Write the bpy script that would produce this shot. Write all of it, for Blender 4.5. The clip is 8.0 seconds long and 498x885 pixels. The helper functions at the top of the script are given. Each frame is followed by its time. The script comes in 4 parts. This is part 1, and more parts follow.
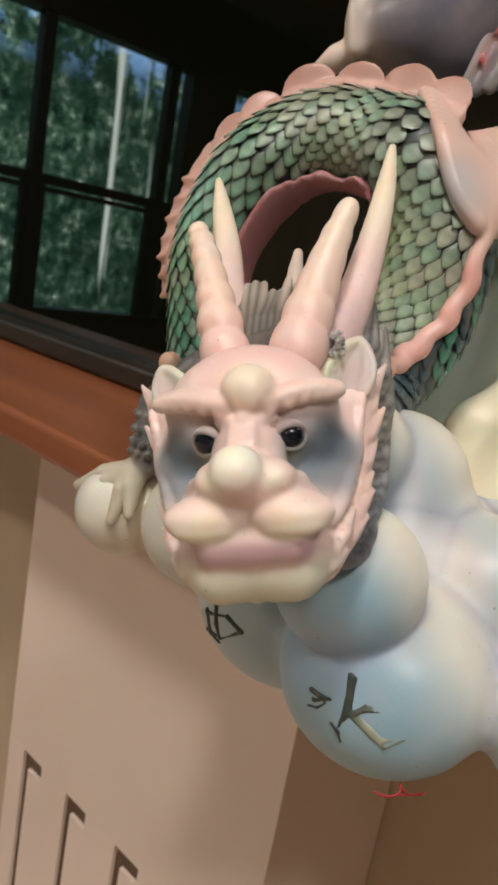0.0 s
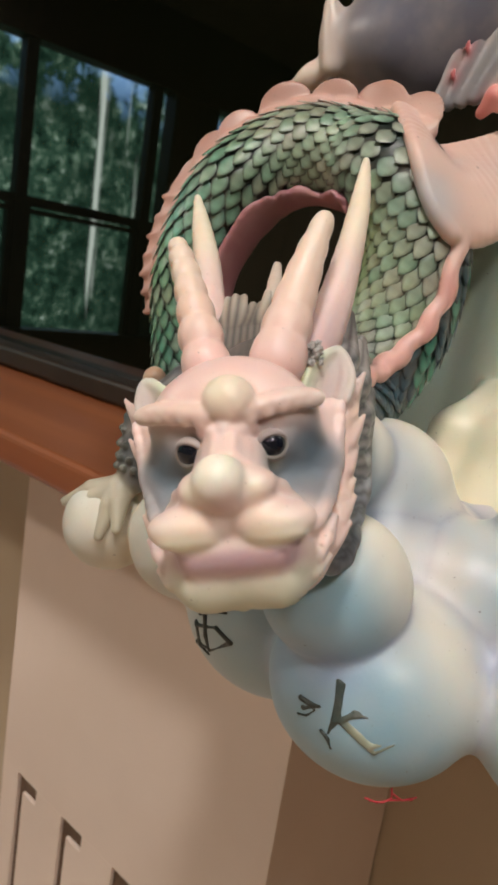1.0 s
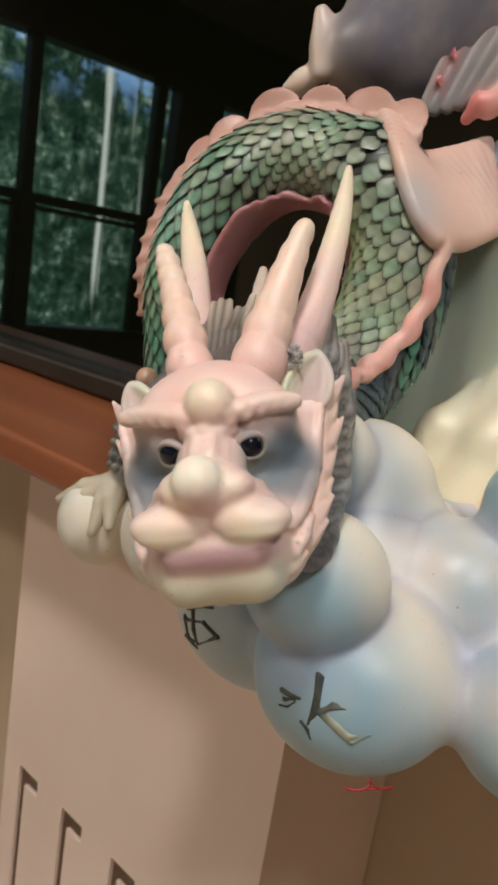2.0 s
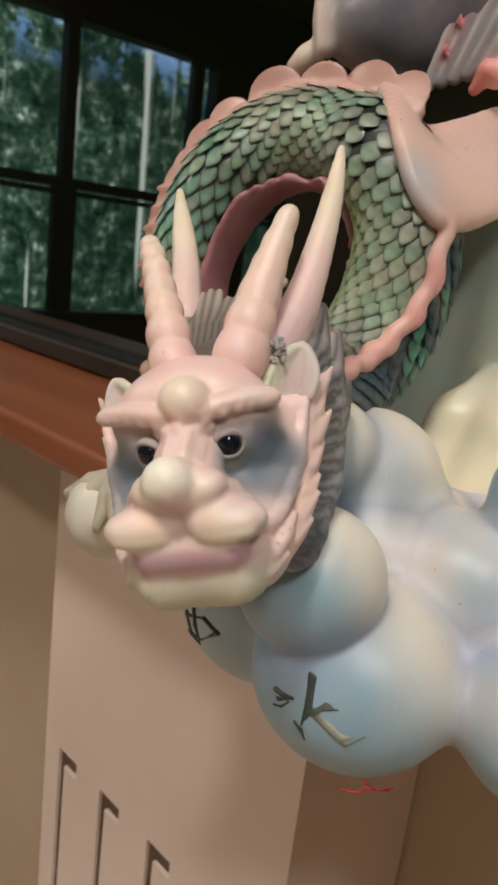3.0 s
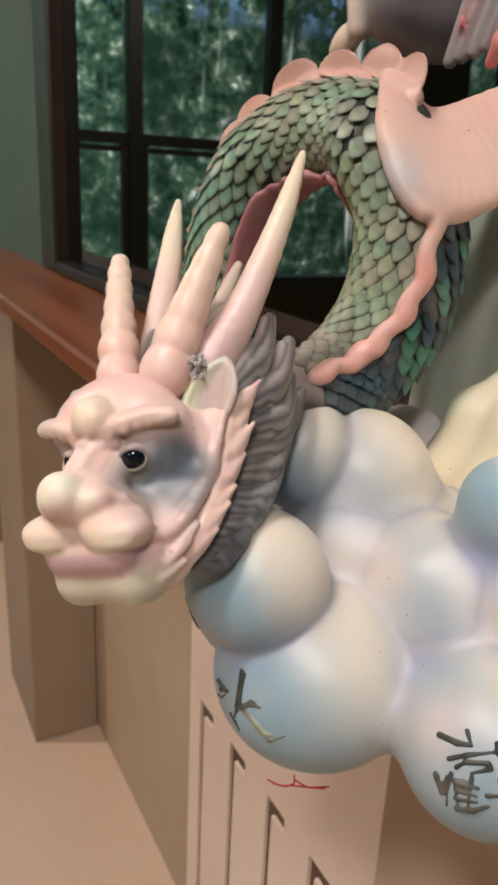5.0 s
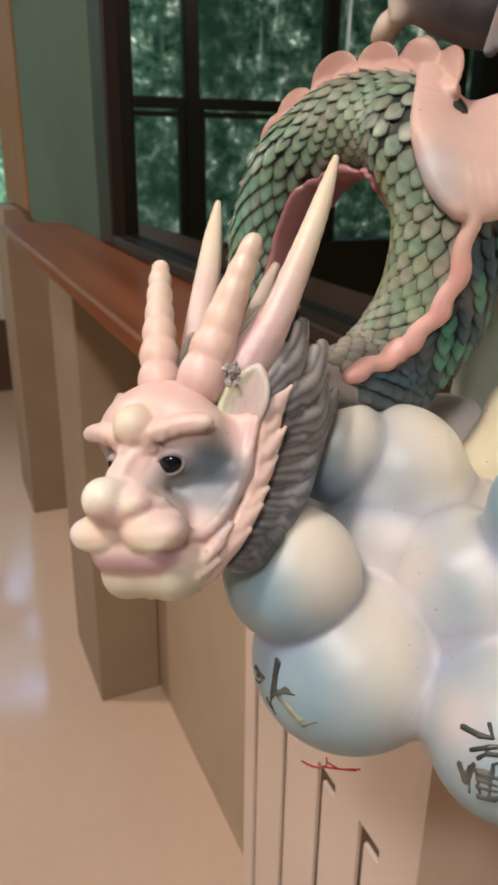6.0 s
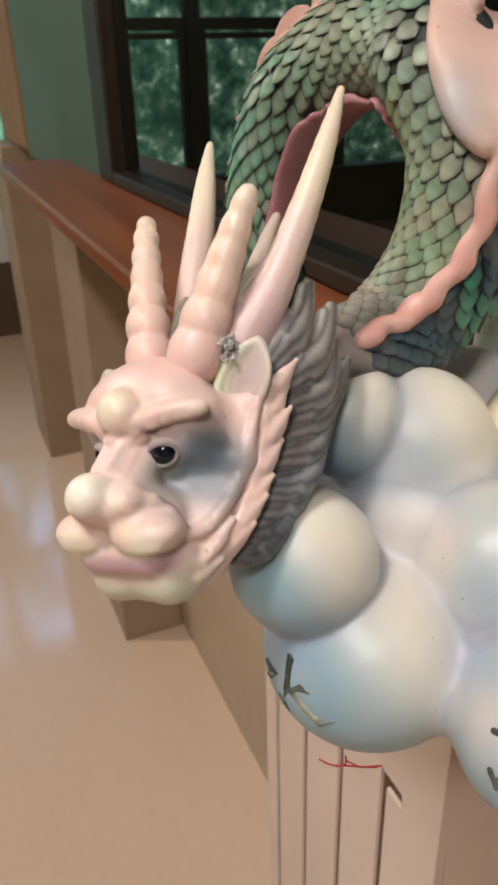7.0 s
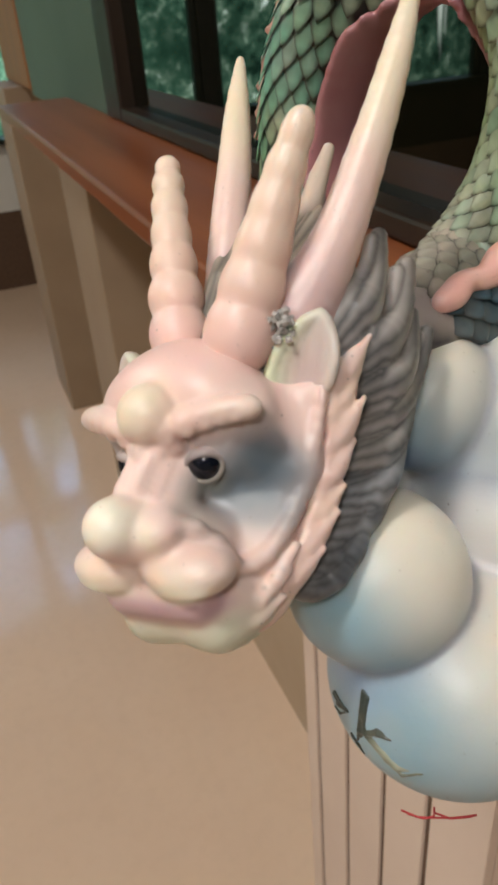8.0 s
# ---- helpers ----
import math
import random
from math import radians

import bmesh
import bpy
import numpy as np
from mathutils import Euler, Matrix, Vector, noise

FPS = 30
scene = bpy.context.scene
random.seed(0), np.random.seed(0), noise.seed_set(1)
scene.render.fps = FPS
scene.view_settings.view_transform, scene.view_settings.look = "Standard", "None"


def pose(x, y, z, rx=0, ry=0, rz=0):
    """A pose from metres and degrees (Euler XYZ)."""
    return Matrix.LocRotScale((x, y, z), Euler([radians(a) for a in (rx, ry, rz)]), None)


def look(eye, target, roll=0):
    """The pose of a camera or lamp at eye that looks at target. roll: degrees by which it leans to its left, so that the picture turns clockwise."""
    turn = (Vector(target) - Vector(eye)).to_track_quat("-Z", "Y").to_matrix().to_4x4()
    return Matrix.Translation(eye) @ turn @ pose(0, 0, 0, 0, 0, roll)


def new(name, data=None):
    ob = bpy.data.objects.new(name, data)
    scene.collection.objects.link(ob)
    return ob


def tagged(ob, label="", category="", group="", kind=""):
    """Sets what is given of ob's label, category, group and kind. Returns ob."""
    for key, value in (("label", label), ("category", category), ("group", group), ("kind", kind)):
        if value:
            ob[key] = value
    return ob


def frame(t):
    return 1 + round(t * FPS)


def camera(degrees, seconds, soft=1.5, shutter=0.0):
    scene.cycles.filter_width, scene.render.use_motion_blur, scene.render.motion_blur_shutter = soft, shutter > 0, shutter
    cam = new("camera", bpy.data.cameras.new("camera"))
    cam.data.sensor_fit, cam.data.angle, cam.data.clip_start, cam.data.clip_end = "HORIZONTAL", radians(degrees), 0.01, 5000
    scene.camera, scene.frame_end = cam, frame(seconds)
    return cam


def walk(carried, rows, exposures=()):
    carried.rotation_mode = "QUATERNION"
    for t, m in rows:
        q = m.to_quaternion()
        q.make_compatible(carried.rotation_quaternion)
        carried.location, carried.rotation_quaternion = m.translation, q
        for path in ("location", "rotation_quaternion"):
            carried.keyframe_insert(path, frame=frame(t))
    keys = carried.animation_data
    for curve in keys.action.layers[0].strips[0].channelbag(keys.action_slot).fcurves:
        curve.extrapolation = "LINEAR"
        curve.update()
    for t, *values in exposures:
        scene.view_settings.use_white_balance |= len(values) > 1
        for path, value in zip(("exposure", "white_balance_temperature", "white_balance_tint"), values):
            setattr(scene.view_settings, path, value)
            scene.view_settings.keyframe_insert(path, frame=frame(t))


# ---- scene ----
cam = camera(37.1, 8.0, 3.2)
cam.data.dof.use_dof, cam.data.dof.focus_distance, cam.data.dof.aperture_fstop = True, 0.19, 60.0
PATH = [
    (0, (0.00833, 0.01269, 1.05563), (-0.63318, 0.74377, 0.82327), 10.17),
    (0.5, (0.00853, 0.01172, 1.05655), (-0.62796, 0.75102, 0.83676), 9.69),
    (1, (0.01127, 0.01236, 1.05501), (-0.62705, 0.75319, 0.84589), 8.85),
    (1.5, (0.01616, 0.01087, 1.05624), (-0.62465, 0.74935, 0.84645), 8.92),
    (3, (0.02477, 0.02521, 1.06241), (-0.65547, 0.71460, 0.81340), 6.94),
    (3.5, (0.03435, 0.04148, 1.06489), (-0.70992, 0.65365, 0.79784), 6.18),
    (4, (0.04791, 0.06095, 1.06873), (-0.71739, 0.64012, 0.78789), 6.21),
    (5.5, (0.07133, 0.07637, 1.08722), (-0.77894, 0.47364, 0.74194), 1.21),
    (6, (0.07333, 0.07846, 1.09298), (-0.77735, 0.45331, 0.72444), 0.75),
    (6.5, (0.06824, 0.07868, 1.10019), (-0.78096, 0.43046, 0.70634), -0.34),
    (7, (0.05428, 0.09024, 1.09555), (-0.77178, 0.43081, 0.64650), -1.71),
    (7.5, (0.02570, 0.09752, 1.09546), (-0.78913, 0.40581, 0.60454), -4.11),
    (8, (0.01843, 0.09802, 1.08964), (-0.78553, 0.39331, 0.57346), -4.83),
]
walk(cam, [(t, look(eye, target, roll)) for t, eye, target, roll in PATH],
     exposures=[(0.0, 0.0, 6500, 10), (1.5, 0.0, 6500, 10), (3.0, -0.16, 6550, 11.5), (4.0, -0.08, 6600, 13), (5.5, 0.12, 6750, 17), (6.5, 0.1, 6700, 15), (7.5, 0.1, 6500, 10), (8.0, 0.02, 6500, 9)])

# ---- world and light ----
world = bpy.data.worlds.new("world")
scene.world = world
world.use_nodes = True
wn = world.node_tree
sky = wn.nodes.new("ShaderNodeTexSky")
sky.sky_type, sky.sun_disc = "NISHITA", False
sky.sun_elevation, sky.sun_rotation = radians(35), radians(250)
wn.links.new(sky.outputs[0], wn.nodes["Background"].inputs[0])
wn.nodes["Background"].inputs[1].default_value = 0.08

# out of view: shadows place the first, the second adds light from the right
UNSEEN_PENDANTS = [(0.04, -0.42, 2.08), (0.78, -0.40, 2.08)]
# added fill for the floor and the room, from no known source
FILL_LAMPS = [(-1.9, -1.25, 2.36), (0.9, -2.4, 2.36)]
for place, watts, tone in zip(UNSEEN_PENDANTS + FILL_LAMPS, (11.0, 12.5, 28.0, 9.0), ((1.0, 0.945, 0.885),) * 2 + ((1.0, 0.88, 0.76),) * 2):
    lamp = new("unseen_lamp_light", bpy.data.lights.new("unseen_lamp_light", "AREA"))
    lamp.data.shape, lamp.data.size, lamp.data.energy, lamp.data.color = "DISK", 0.2, watts, tone
    lamp.matrix_world = look(place, (place[0], place[1], 0.0))

# ---- materials ----


class Nodes:
    """A small wrapper round one node material."""

    def __init__(self, name, rough=0.5, metal=0.0, ior=1.5):
        self.m = bpy.data.materials.new(name)
        self.m.use_nodes = True
        self.t = self.m.node_tree
        self.b = self.t.nodes["Principled BSDF"]
        self.b.inputs["Roughness"].default_value = rough
        self.b.inputs["Metallic"].default_value = metal
        self.b.inputs["IOR"].default_value = ior

    def add(self, kind, **values):
        n = self.t.nodes.new(kind)
        for key, v in values.items():
            n.inputs[key].default_value = v
        return n

    def link(self, a, b):
        self.t.links.new(a, b)

    def coords(self, scale=(1, 1, 1), space="Object"):
        c, m = self.add("ShaderNodeTexCoord"), self.add("ShaderNodeMapping")
        m.inputs["Scale"].default_value = scale
        self.link(c.outputs[space], m.inputs["Vector"])
        return m.outputs["Vector"]

    def noise(self, vec, scale, detail=4.0, rough=0.55):
        n = self.add("ShaderNodeTexNoise", Scale=scale, Detail=detail, Roughness=rough)
        self.link(vec, n.inputs["Vector"])
        return n.outputs["Fac"]

    def ramp(self, fac, stops):
        n = self.add("ShaderNodeValToRGB")
        e = n.color_ramp.elements
        while len(e) < len(stops):
            e.new(0.5)
        for el, (p, c) in zip(e, stops):
            el.position, el.color = p, (*c, 1)
        self.link(fac, n.inputs["Fac"])
        return n.outputs["Color"]

    def mix(self, a, b, fac, blend="MIX"):
        n = self.add("ShaderNodeMix")
        n.data_type, n.blend_type = "RGBA", blend
        for s, v in ((6, a), (7, b)):
            if isinstance(v, tuple):
                n.inputs[s].default_value = (*v, 1)
            else:
                self.link(v, n.inputs[s])
        if isinstance(fac, float):
            n.inputs[0].default_value = fac
        else:
            self.link(fac, n.inputs[0])
        return n.outputs[2]

    def scaled(self, fac, lo, hi, a=0.0, b=1.0):
        n = self.add("ShaderNodeMapRange", **{"From Min": a, "From Max": b, "To Min": lo, "To Max": hi})
        self.link(fac, n.inputs["Value"])
        return n.outputs["Result"]

    def bump(self, height, strength, distance):
        n = self.add("ShaderNodeBump", Strength=strength, Distance=distance)
        self.link(height, n.inputs["Height"])
        self.link(n.outputs["Normal"], self.b.inputs["Normal"])

    def colour(self, out):
        self.link(out, self.b.inputs["Base Color"])

    def rough(self, out):
        self.link(out, self.b.inputs["Roughness"])


def painted_resin():
    n = Nodes("painted_resin", 0.4)
    a = n.add("ShaderNodeAttribute")
    a.attribute_name = "paint"
    v = n.coords()
    fine, broad = n.noise(v, 900, 5), n.noise(v, 70, 3)
    c = n.mix(a.outputs["Color"], (0.62, 0.52, 0.42), n.scaled(broad, 0.0, 0.16, 0.45, 0.75), "MIX")
    c = n.mix(c, (0.16, 0.12, 0.09), n.scaled(fine, 0.0, 0.35, 0.66, 0.78), "MIX")
    chips = n.noise(v, 480, 2, 0.4)
    c = n.mix(c, (0.10, 0.07, 0.055), n.scaled(chips, 0.0, 0.5, 0.77, 0.79))
    n.colour(c)
    n.rough(n.scaled(broad, 0.3, 0.46))
    n.b.inputs["Subsurface Weight"].default_value = 0.25
    n.b.inputs["Subsurface Radius"].default_value = (0.002, 0.0012, 0.0008)
    n.bump(fine, 0.12, 0.0003)
    return n.m


def timber(name, dark, light, rough, along, scale=1.0):
    n = Nodes(name, rough)
    stretch = [26.0 * scale] * 3
    stretch[along] = 1.6 * scale
    v = n.coords(tuple(stretch))
    g = n.noise(v, 1.0, 6, 0.6)
    w = n.noise(n.coords(tuple(s * 4 for s in stretch)), 1.0, 4)
    c = n.ramp(g, [(0.3, dark), (0.7, light)])
    c = n.mix(c, tuple(0.55 * k for k in dark), n.scaled(w, 0.0, 0.35, 0.5, 0.8))
    n.colour(c)
    n.rough(n.scaled(g, rough - 0.06, rough + 0.12))
    n.bump(w, 0.15, 0.0006)
    return n.m


def plaster(name, base, vary, rough=0.6, scale=7.0):
    n = Nodes(name, rough)
    v = n.coords()
    n.colour(n.mix(base, vary, n.scaled(n.noise(v, scale, 5), 0.0, 0.8, 0.35, 0.7)))
    n.bump(n.noise(v, 260, 4), 0.12, 0.0008)
    return n.m


def floor_finish():
    n = Nodes("polished_floor", 0.16)
    v = n.coords()
    a, b = n.noise(v, 2.2, 5), n.noise(v, 40, 4)
    n.colour(n.mix(n.ramp(a, [(0.3, (0.66, 0.50, 0.37)), (0.7, (0.72, 0.56, 0.42))]), (0.54, 0.40, 0.28), n.scaled(b, 0, 0.18, 0.45, 0.8)))
    n.rough(n.scaled(a, 0.07, 0.15))
    n.bump(a, 0.02, 0.004)
    return n.m


def plain(name, rgb, rough, metal=0.0, ior=1.5, vary=0.12, scale=40.0):
    n = Nodes(name, rough, metal, ior)
    v = n.coords()
    n.colour(n.mix(rgb, tuple(k * (1 - 2 * vary) for k in rgb), n.scaled(n.noise(v, scale, 4), 0, 1, 0.3, 0.7)))
    return n.m


def dark_pane():
    n = Nodes("dark_window_glass", 0.015, 0.0, 1.95)
    v = n.coords((3, 3, 1.2))
    n.colour(n.ramp(n.noise(v, 1.0, 2), [(0.3, (0.0012, 0.0015, 0.0008)), (0.7, (0.004, 0.005, 0.002))]))
    return n.m


def woods():
    """Trees and bits of sky far outside the windows."""
    n = Nodes("far_woods", 1.0)
    n.colour(n.mix((0, 0, 0), (0, 0, 0), 0.5))
    n.b.inputs["Specular IOR Level"].default_value = 0.0
    v = n.coords()
    leaf, clump = n.noise(v, 5.5, 8, 0.72), n.noise(v, 0.9, 4)
    c = n.ramp(leaf, [(0.38, (0.003, 0.012, 0.008)), (0.52, (0.035, 0.085, 0.055)), (0.61, (0.17, 0.26, 0.18)), (0.69, (1.0, 1.2, 1.1))])
    c = n.mix(c, (0.008, 0.026, 0.016), n.scaled(clump, 0.0, 0.85, 0.42, 0.62))
    z = n.add("ShaderNodeSeparateXYZ")
    n.link(v, z.inputs[0])
    sky_fac = n.add("ShaderNodeMath")
    sky_fac.operation = "MULTIPLY"
    n.link(n.scaled(n.noise(v, 1.9, 6, 0.7), 0, 1, 0.5, 0.6), sky_fac.inputs[0])
    n.link(n.scaled(z.outputs[2], 0, 1, 2.9, 4.4), sky_fac.inputs[1])
    trunk = n.noise(n.coords((1.0, 3.4, 0.16)), 1.0, 3, 0.6)
    c = n.mix(c, (0.75, 0.85, 0.75), n.scaled(trunk, 0, 0.8, 0.64, 0.70))
    c = n.mix(c, (0.55, 1.05, 1.9), sky_fac.outputs[0])
    n.link(c, n.b.inputs["Emission Color"])
    n.b.inputs["Emission Strength"].default_value = 4.6
    return n.m


RESIN = painted_resin()
EYE_GLOSS = plain("black_eye_gloss", (0.006, 0.008, 0.014), 0.05)
GEM = plain("silver_glitter", (0.78, 0.76, 0.74), 0.08, 0.35, vary=0.3, scale=900)
SILL_WOOD = timber("reddish_varnished_wood", (0.19, 0.054, 0.02), (0.34, 0.118, 0.046), 0.3, 0)
FRAME_WOOD = timber("dark_brown_frame_wood", (0.012, 0.007, 0.004), (0.03, 0.017, 0.009), 0.4, 2)
POST_WOOD = timber("honey_brown_wood", (0.20, 0.085, 0.03), (0.33, 0.155, 0.06), 0.45, 2)
BLACK_FRAME = plain("black_window_frame", (0.012, 0.013, 0.012), 0.4)
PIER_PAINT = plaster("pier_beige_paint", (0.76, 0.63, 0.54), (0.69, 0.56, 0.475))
# copy of the pier paint, the far piers' shade darkened into its colour
PIER_SHADED_PAINT = plaster("pier_shaded_paint", (0.345, 0.265, 0.185), (0.30, 0.225, 0.155))
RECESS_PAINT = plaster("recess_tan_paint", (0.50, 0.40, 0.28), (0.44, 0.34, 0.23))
GREEN_PAINT = plaster("sage_green_paint", (0.088, 0.145, 0.106), (0.072, 0.122, 0.088))
ROOM_PAINT = plaster("room_cream_paint", (0.36, 0.31, 0.24), (0.31, 0.27, 0.2))
CEIL_PAINT = plaster("ceiling_dark_stain", (0.10, 0.085, 0.05), (0.07, 0.06, 0.035))
WHITE_PAINT = plaster("white_window_paint", (0.72, 0.73, 0.70), (0.65, 0.66, 0.63))
SLOT_DARK = plaster("slot_brown_inside", (0.13, 0.075, 0.045), (0.07, 0.04, 0.025), scale=90.0)
FLOOR_MAT = floor_finish()
PANE = dark_pane()
WOODS = woods()
RED_THREAD = plain("red_thread", (0.45, 0.03, 0.04), 0.7)
LAMP_GLASS = plain("opal_lamp_glass", (0.8, 0.78, 0.72), 0.35)

# ---- mesh helpers ----


def box_bm(x0, x1, y0, y1, z0, z1, bevel=0.0, cuts=2):
    bm = bmesh.new()
    bmesh.ops.create_cube(bm, size=1.0)
    for v in bm.verts:
        v.co = Vector((x0 + (v.co.x + 0.5) * (x1 - x0), y0 + (v.co.y + 0.5) * (y1 - y0), z0 + (v.co.z + 0.5) * (z1 - z0)))
    if bevel:
        bmesh.ops.bevel(bm, geom=bm.edges[:], offset=bevel, segments=cuts, affect="EDGES", profile=0.5)
    return bm


def merge(*bms):
    out = bms[0]
    for b in bms[1:]:
        me = bpy.data.meshes.new("tmp")
        b.to_mesh(me)
        out.from_mesh(me)
        bpy.data.meshes.remove(me)
        b.free()
    return out


def part(name, bm, material, parent=None, label="", smooth=False):
    me = bpy.data.meshes.new(name)
    bm.to_mesh(me)
    bm.free()
    me.materials.append(material)
    if smooth:
        for p in me.polygons:
            p.use_smooth = True
    ob = new(name, me)
    if parent:
        ob.parent = parent
    if label:
        ob["label"] = label
    return ob


def thing(name, label, category, group="", kind=""):
    return tagged(new(name), label, category, group, kind)


# ---- the room ----
FLOOR_Z, SILL_Z, FRONT_Y, RECESS_Y, WALL_Y, CEIL = 0.0, 0.953, 0.308, 0.438, 0.352, 2.45
LEFT_X, RIGHT_X, BACK_Y, FAR_Y = -3.5, 2.4, -3.4, 1.7

tagged(part("floor", box_bm(LEFT_X - 0.12, RIGHT_X + 0.12, BACK_Y - 0.12, FAR_Y + 0.12, -0.08, FLOOR_Z), FLOOR_MAT),
       "glossy tan polished floor reflecting the windows", "floor", kind="structure")
tagged(part("ceiling", box_bm(LEFT_X - 0.12, RIGHT_X + 0.12, BACK_Y - 0.12, FAR_Y + 0.12, CEIL, CEIL + 0.1), CEIL_PAINT),
       "dark stained wooden ceiling", "ceiling", kind="structure")
tagged(part("wall_south", box_bm(LEFT_X, RIGHT_X, BACK_Y - 0.12, BACK_Y, 0, CEIL), ROOM_PAINT), "plain cream painted wall", "wall", kind="structure")
tagged(part("wall_east", box_bm(RIGHT_X, RIGHT_X + 0.12, BACK_Y - 0.12, FAR_Y + 0.12, 0, CEIL), ROOM_PAINT), "plain cream painted wall", "wall", kind="structure")
tagged(part("wall_north", box_bm(LEFT_X, RIGHT_X, FAR_Y, FAR_Y + 0.12, 0, CEIL), ROOM_PAINT), "plain cream painted wall", "wall", kind="structure")

# wall under the sill, its recess and the wall round the dark window
SILL_X0, SILL_X1, WIN_X0, WIN_X1, WALL_X0 = -1.48, 1.6, -1.13, 1.5, -1.92
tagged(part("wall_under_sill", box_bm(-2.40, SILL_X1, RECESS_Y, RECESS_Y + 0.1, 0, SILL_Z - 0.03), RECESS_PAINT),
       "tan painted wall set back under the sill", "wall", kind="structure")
side = thing("wall_window", "sage green painted wall round the dark window", "wall", kind="structure")
part("wall", box_bm(WALL_X0, WIN_X0, WALL_Y, WALL_Y + 0.14, SILL_Z - 0.028, CEIL), GREEN_PAINT, side)
part("wall", box_bm(WIN_X0, WIN_X1, WALL_Y, WALL_Y + 0.14, 2.15, CEIL), GREEN_PAINT, side)
part("wall", box_bm(WIN_X1, RIGHT_X, WALL_Y, WALL_Y + 0.14, SILL_Z - 0.028, CEIL), GREEN_PAINT, side)
tagged(part("post", box_bm(-2.37, WALL_X0 - 0.003, WALL_Y - 0.005, WALL_Y + 0.14, 0.935, CEIL, 0.006), POST_WOOD),
       "honey brown wooden post at the wall's end", "post", kind="structure")

# the varnished sill board
bm = box_bm(SILL_X0, SILL_X1, 0.2297, WALL_Y + 0.02, SILL_Z - 0.0195, SILL_Z, 0.004, 3)
tagged(part("window_sill", bm, SILL_WOOD), "reddish varnished wooden window sill board", "sill", kind="structure")

# piers that carry the sill


def pier(x0, x1, top=SILL_Z - 0.02):
    ob = thing("pier", "beige painted pier under the wooden sill", "pier", kind="structure")
    part("body", box_bm(x0, x1, FRONT_Y, RECESS_Y - 0.002, 0, top, 0.003), PIER_SHADED_PAINT, ob)
    return ob


pier(-1.45, -1.20)
pier(-2.40, -2.14, 0.93)
slotted = thing("slotted_pier", "beige painted pier with narrow vertical slots", "pier", kind="structure")
SLOTS = [-0.423, -0.364, -0.303, -0.244]
PX0, PX1, SLOT_TOP, SLOT_W = -0.449, -0.182, 0.656, 0.0075
FLAG_W, FLAG_H, DEEP = 0.026, 0.013, 0.008
body = [box_bm(PX0, PX1, FRONT_Y, RECESS_Y - 0.002, SLOT_TOP, SILL_Z - 0.02), box_bm(PX0, PX1, FRONT_Y + DEEP, RECESS_Y - 0.002, 0, SLOT_TOP - 0.0002)]
part("body", merge(*body), PIER_PAINT, slotted)
left = PX0
for c in SLOTS + [None]:
    right = PX1 if c is None else c - SLOT_W / 2
    flag = 0.0 if left == PX0 else FLAG_W - SLOT_W
    bd = [box_bm(left, right, FRONT_Y, FRONT_Y + DEEP - 0.0002, 0, SLOT_TOP - FLAG_H, 0.0006, 1), box_bm(left + flag, right, FRONT_Y, FRONT_Y + DEEP - 0.0002, SLOT_TOP - FLAG_H - 0.0006, SLOT_TOP - 0.0001)]
    part("board", merge(*bd), PIER_PAINT, slotted)
    if c is not None:
        left = c + SLOT_W / 2
        bd = [box_bm(c - SLOT_W / 2, c + SLOT_W / 2, FRONT_Y + DEEP - 0.005, FRONT_Y + DEEP - 0.0003, 0.001, SLOT_TOP - 0.0003), box_bm(c + SLOT_W / 2, c - SLOT_W / 2 + FLAG_W, FRONT_Y + DEEP - 0.005, FRONT_Y + DEEP - 0.0003, SLOT_TOP - FLAG_H, SLOT_TOP - 0.0003)]
        part("slot", merge(*bd), SLOT_DARK, slotted)

# the dark window over the sill
win = thing("window_1", "dark wood framed window with glass mirroring the room", "window", kind="structure")
FR = 0.085
part("window_frame", box_bm(WIN_X0, WIN_X0 + FR, WALL_Y - 0.006, WALL_Y + 0.06, SILL_Z + 0.001, 2.15, 0.004), FRAME_WOOD, win)
part("window_frame", box_bm(WIN_X1 - FR, WIN_X1, WALL_Y - 0.006, WALL_Y + 0.06, SILL_Z + 0.001, 2.15, 0.004), FRAME_WOOD, win)
part("window_frame", box_bm(WIN_X0 + FR, WIN_X1 - FR, WALL_Y - 0.006, WALL_Y + 0.06, SILL_Z + 0.001, SILL_Z + 0.018, 0.003), FRAME_WOOD, win)
part("window_frame", box_bm(WIN_X0 + FR, WIN_X1 - FR, WALL_Y - 0.006, WALL_Y + 0.06, 2.08, 2.15, 0.003), FRAME_WOOD, win)
part("pane", box_bm(WIN_X0 + FR - 0.004, WIN_X1 - FR + 0.004, WALL_Y + 0.015, WALL_Y + 0.021, SILL_Z + 0.012, 2.09), PANE, win)
part("backing", box_bm(WIN_X0, WIN_X1, WALL_Y + 0.075, WALL_Y + 0.10, SILL_Z, 2.15), BLACK_FRAME, win)

# the window wall at the room's end
WIN_TOP, WIN_BOT = 2.04, 0.64
WY0, WY1 = -2.95, 0.60
end = thing("wall_west", "cream wall under and over a wide window row", "wall", kind="structure")
part("wall", box_bm(LEFT_X - 0.12, LEFT_X, BACK_Y, FAR_Y, 0, WIN_BOT - 0.3), SLOT_DARK, end)
part("wall", box_bm(LEFT_X - 0.12, LEFT_X, BACK_Y, FAR_Y, WIN_TOP, CEIL), FRAME_WOOD, end)
part("wall", box_bm(LEFT_X - 0.12, LEFT_X, BACK_Y, WY0, WIN_BOT - 0.3, WIN_TOP), ROOM_PAINT, end)
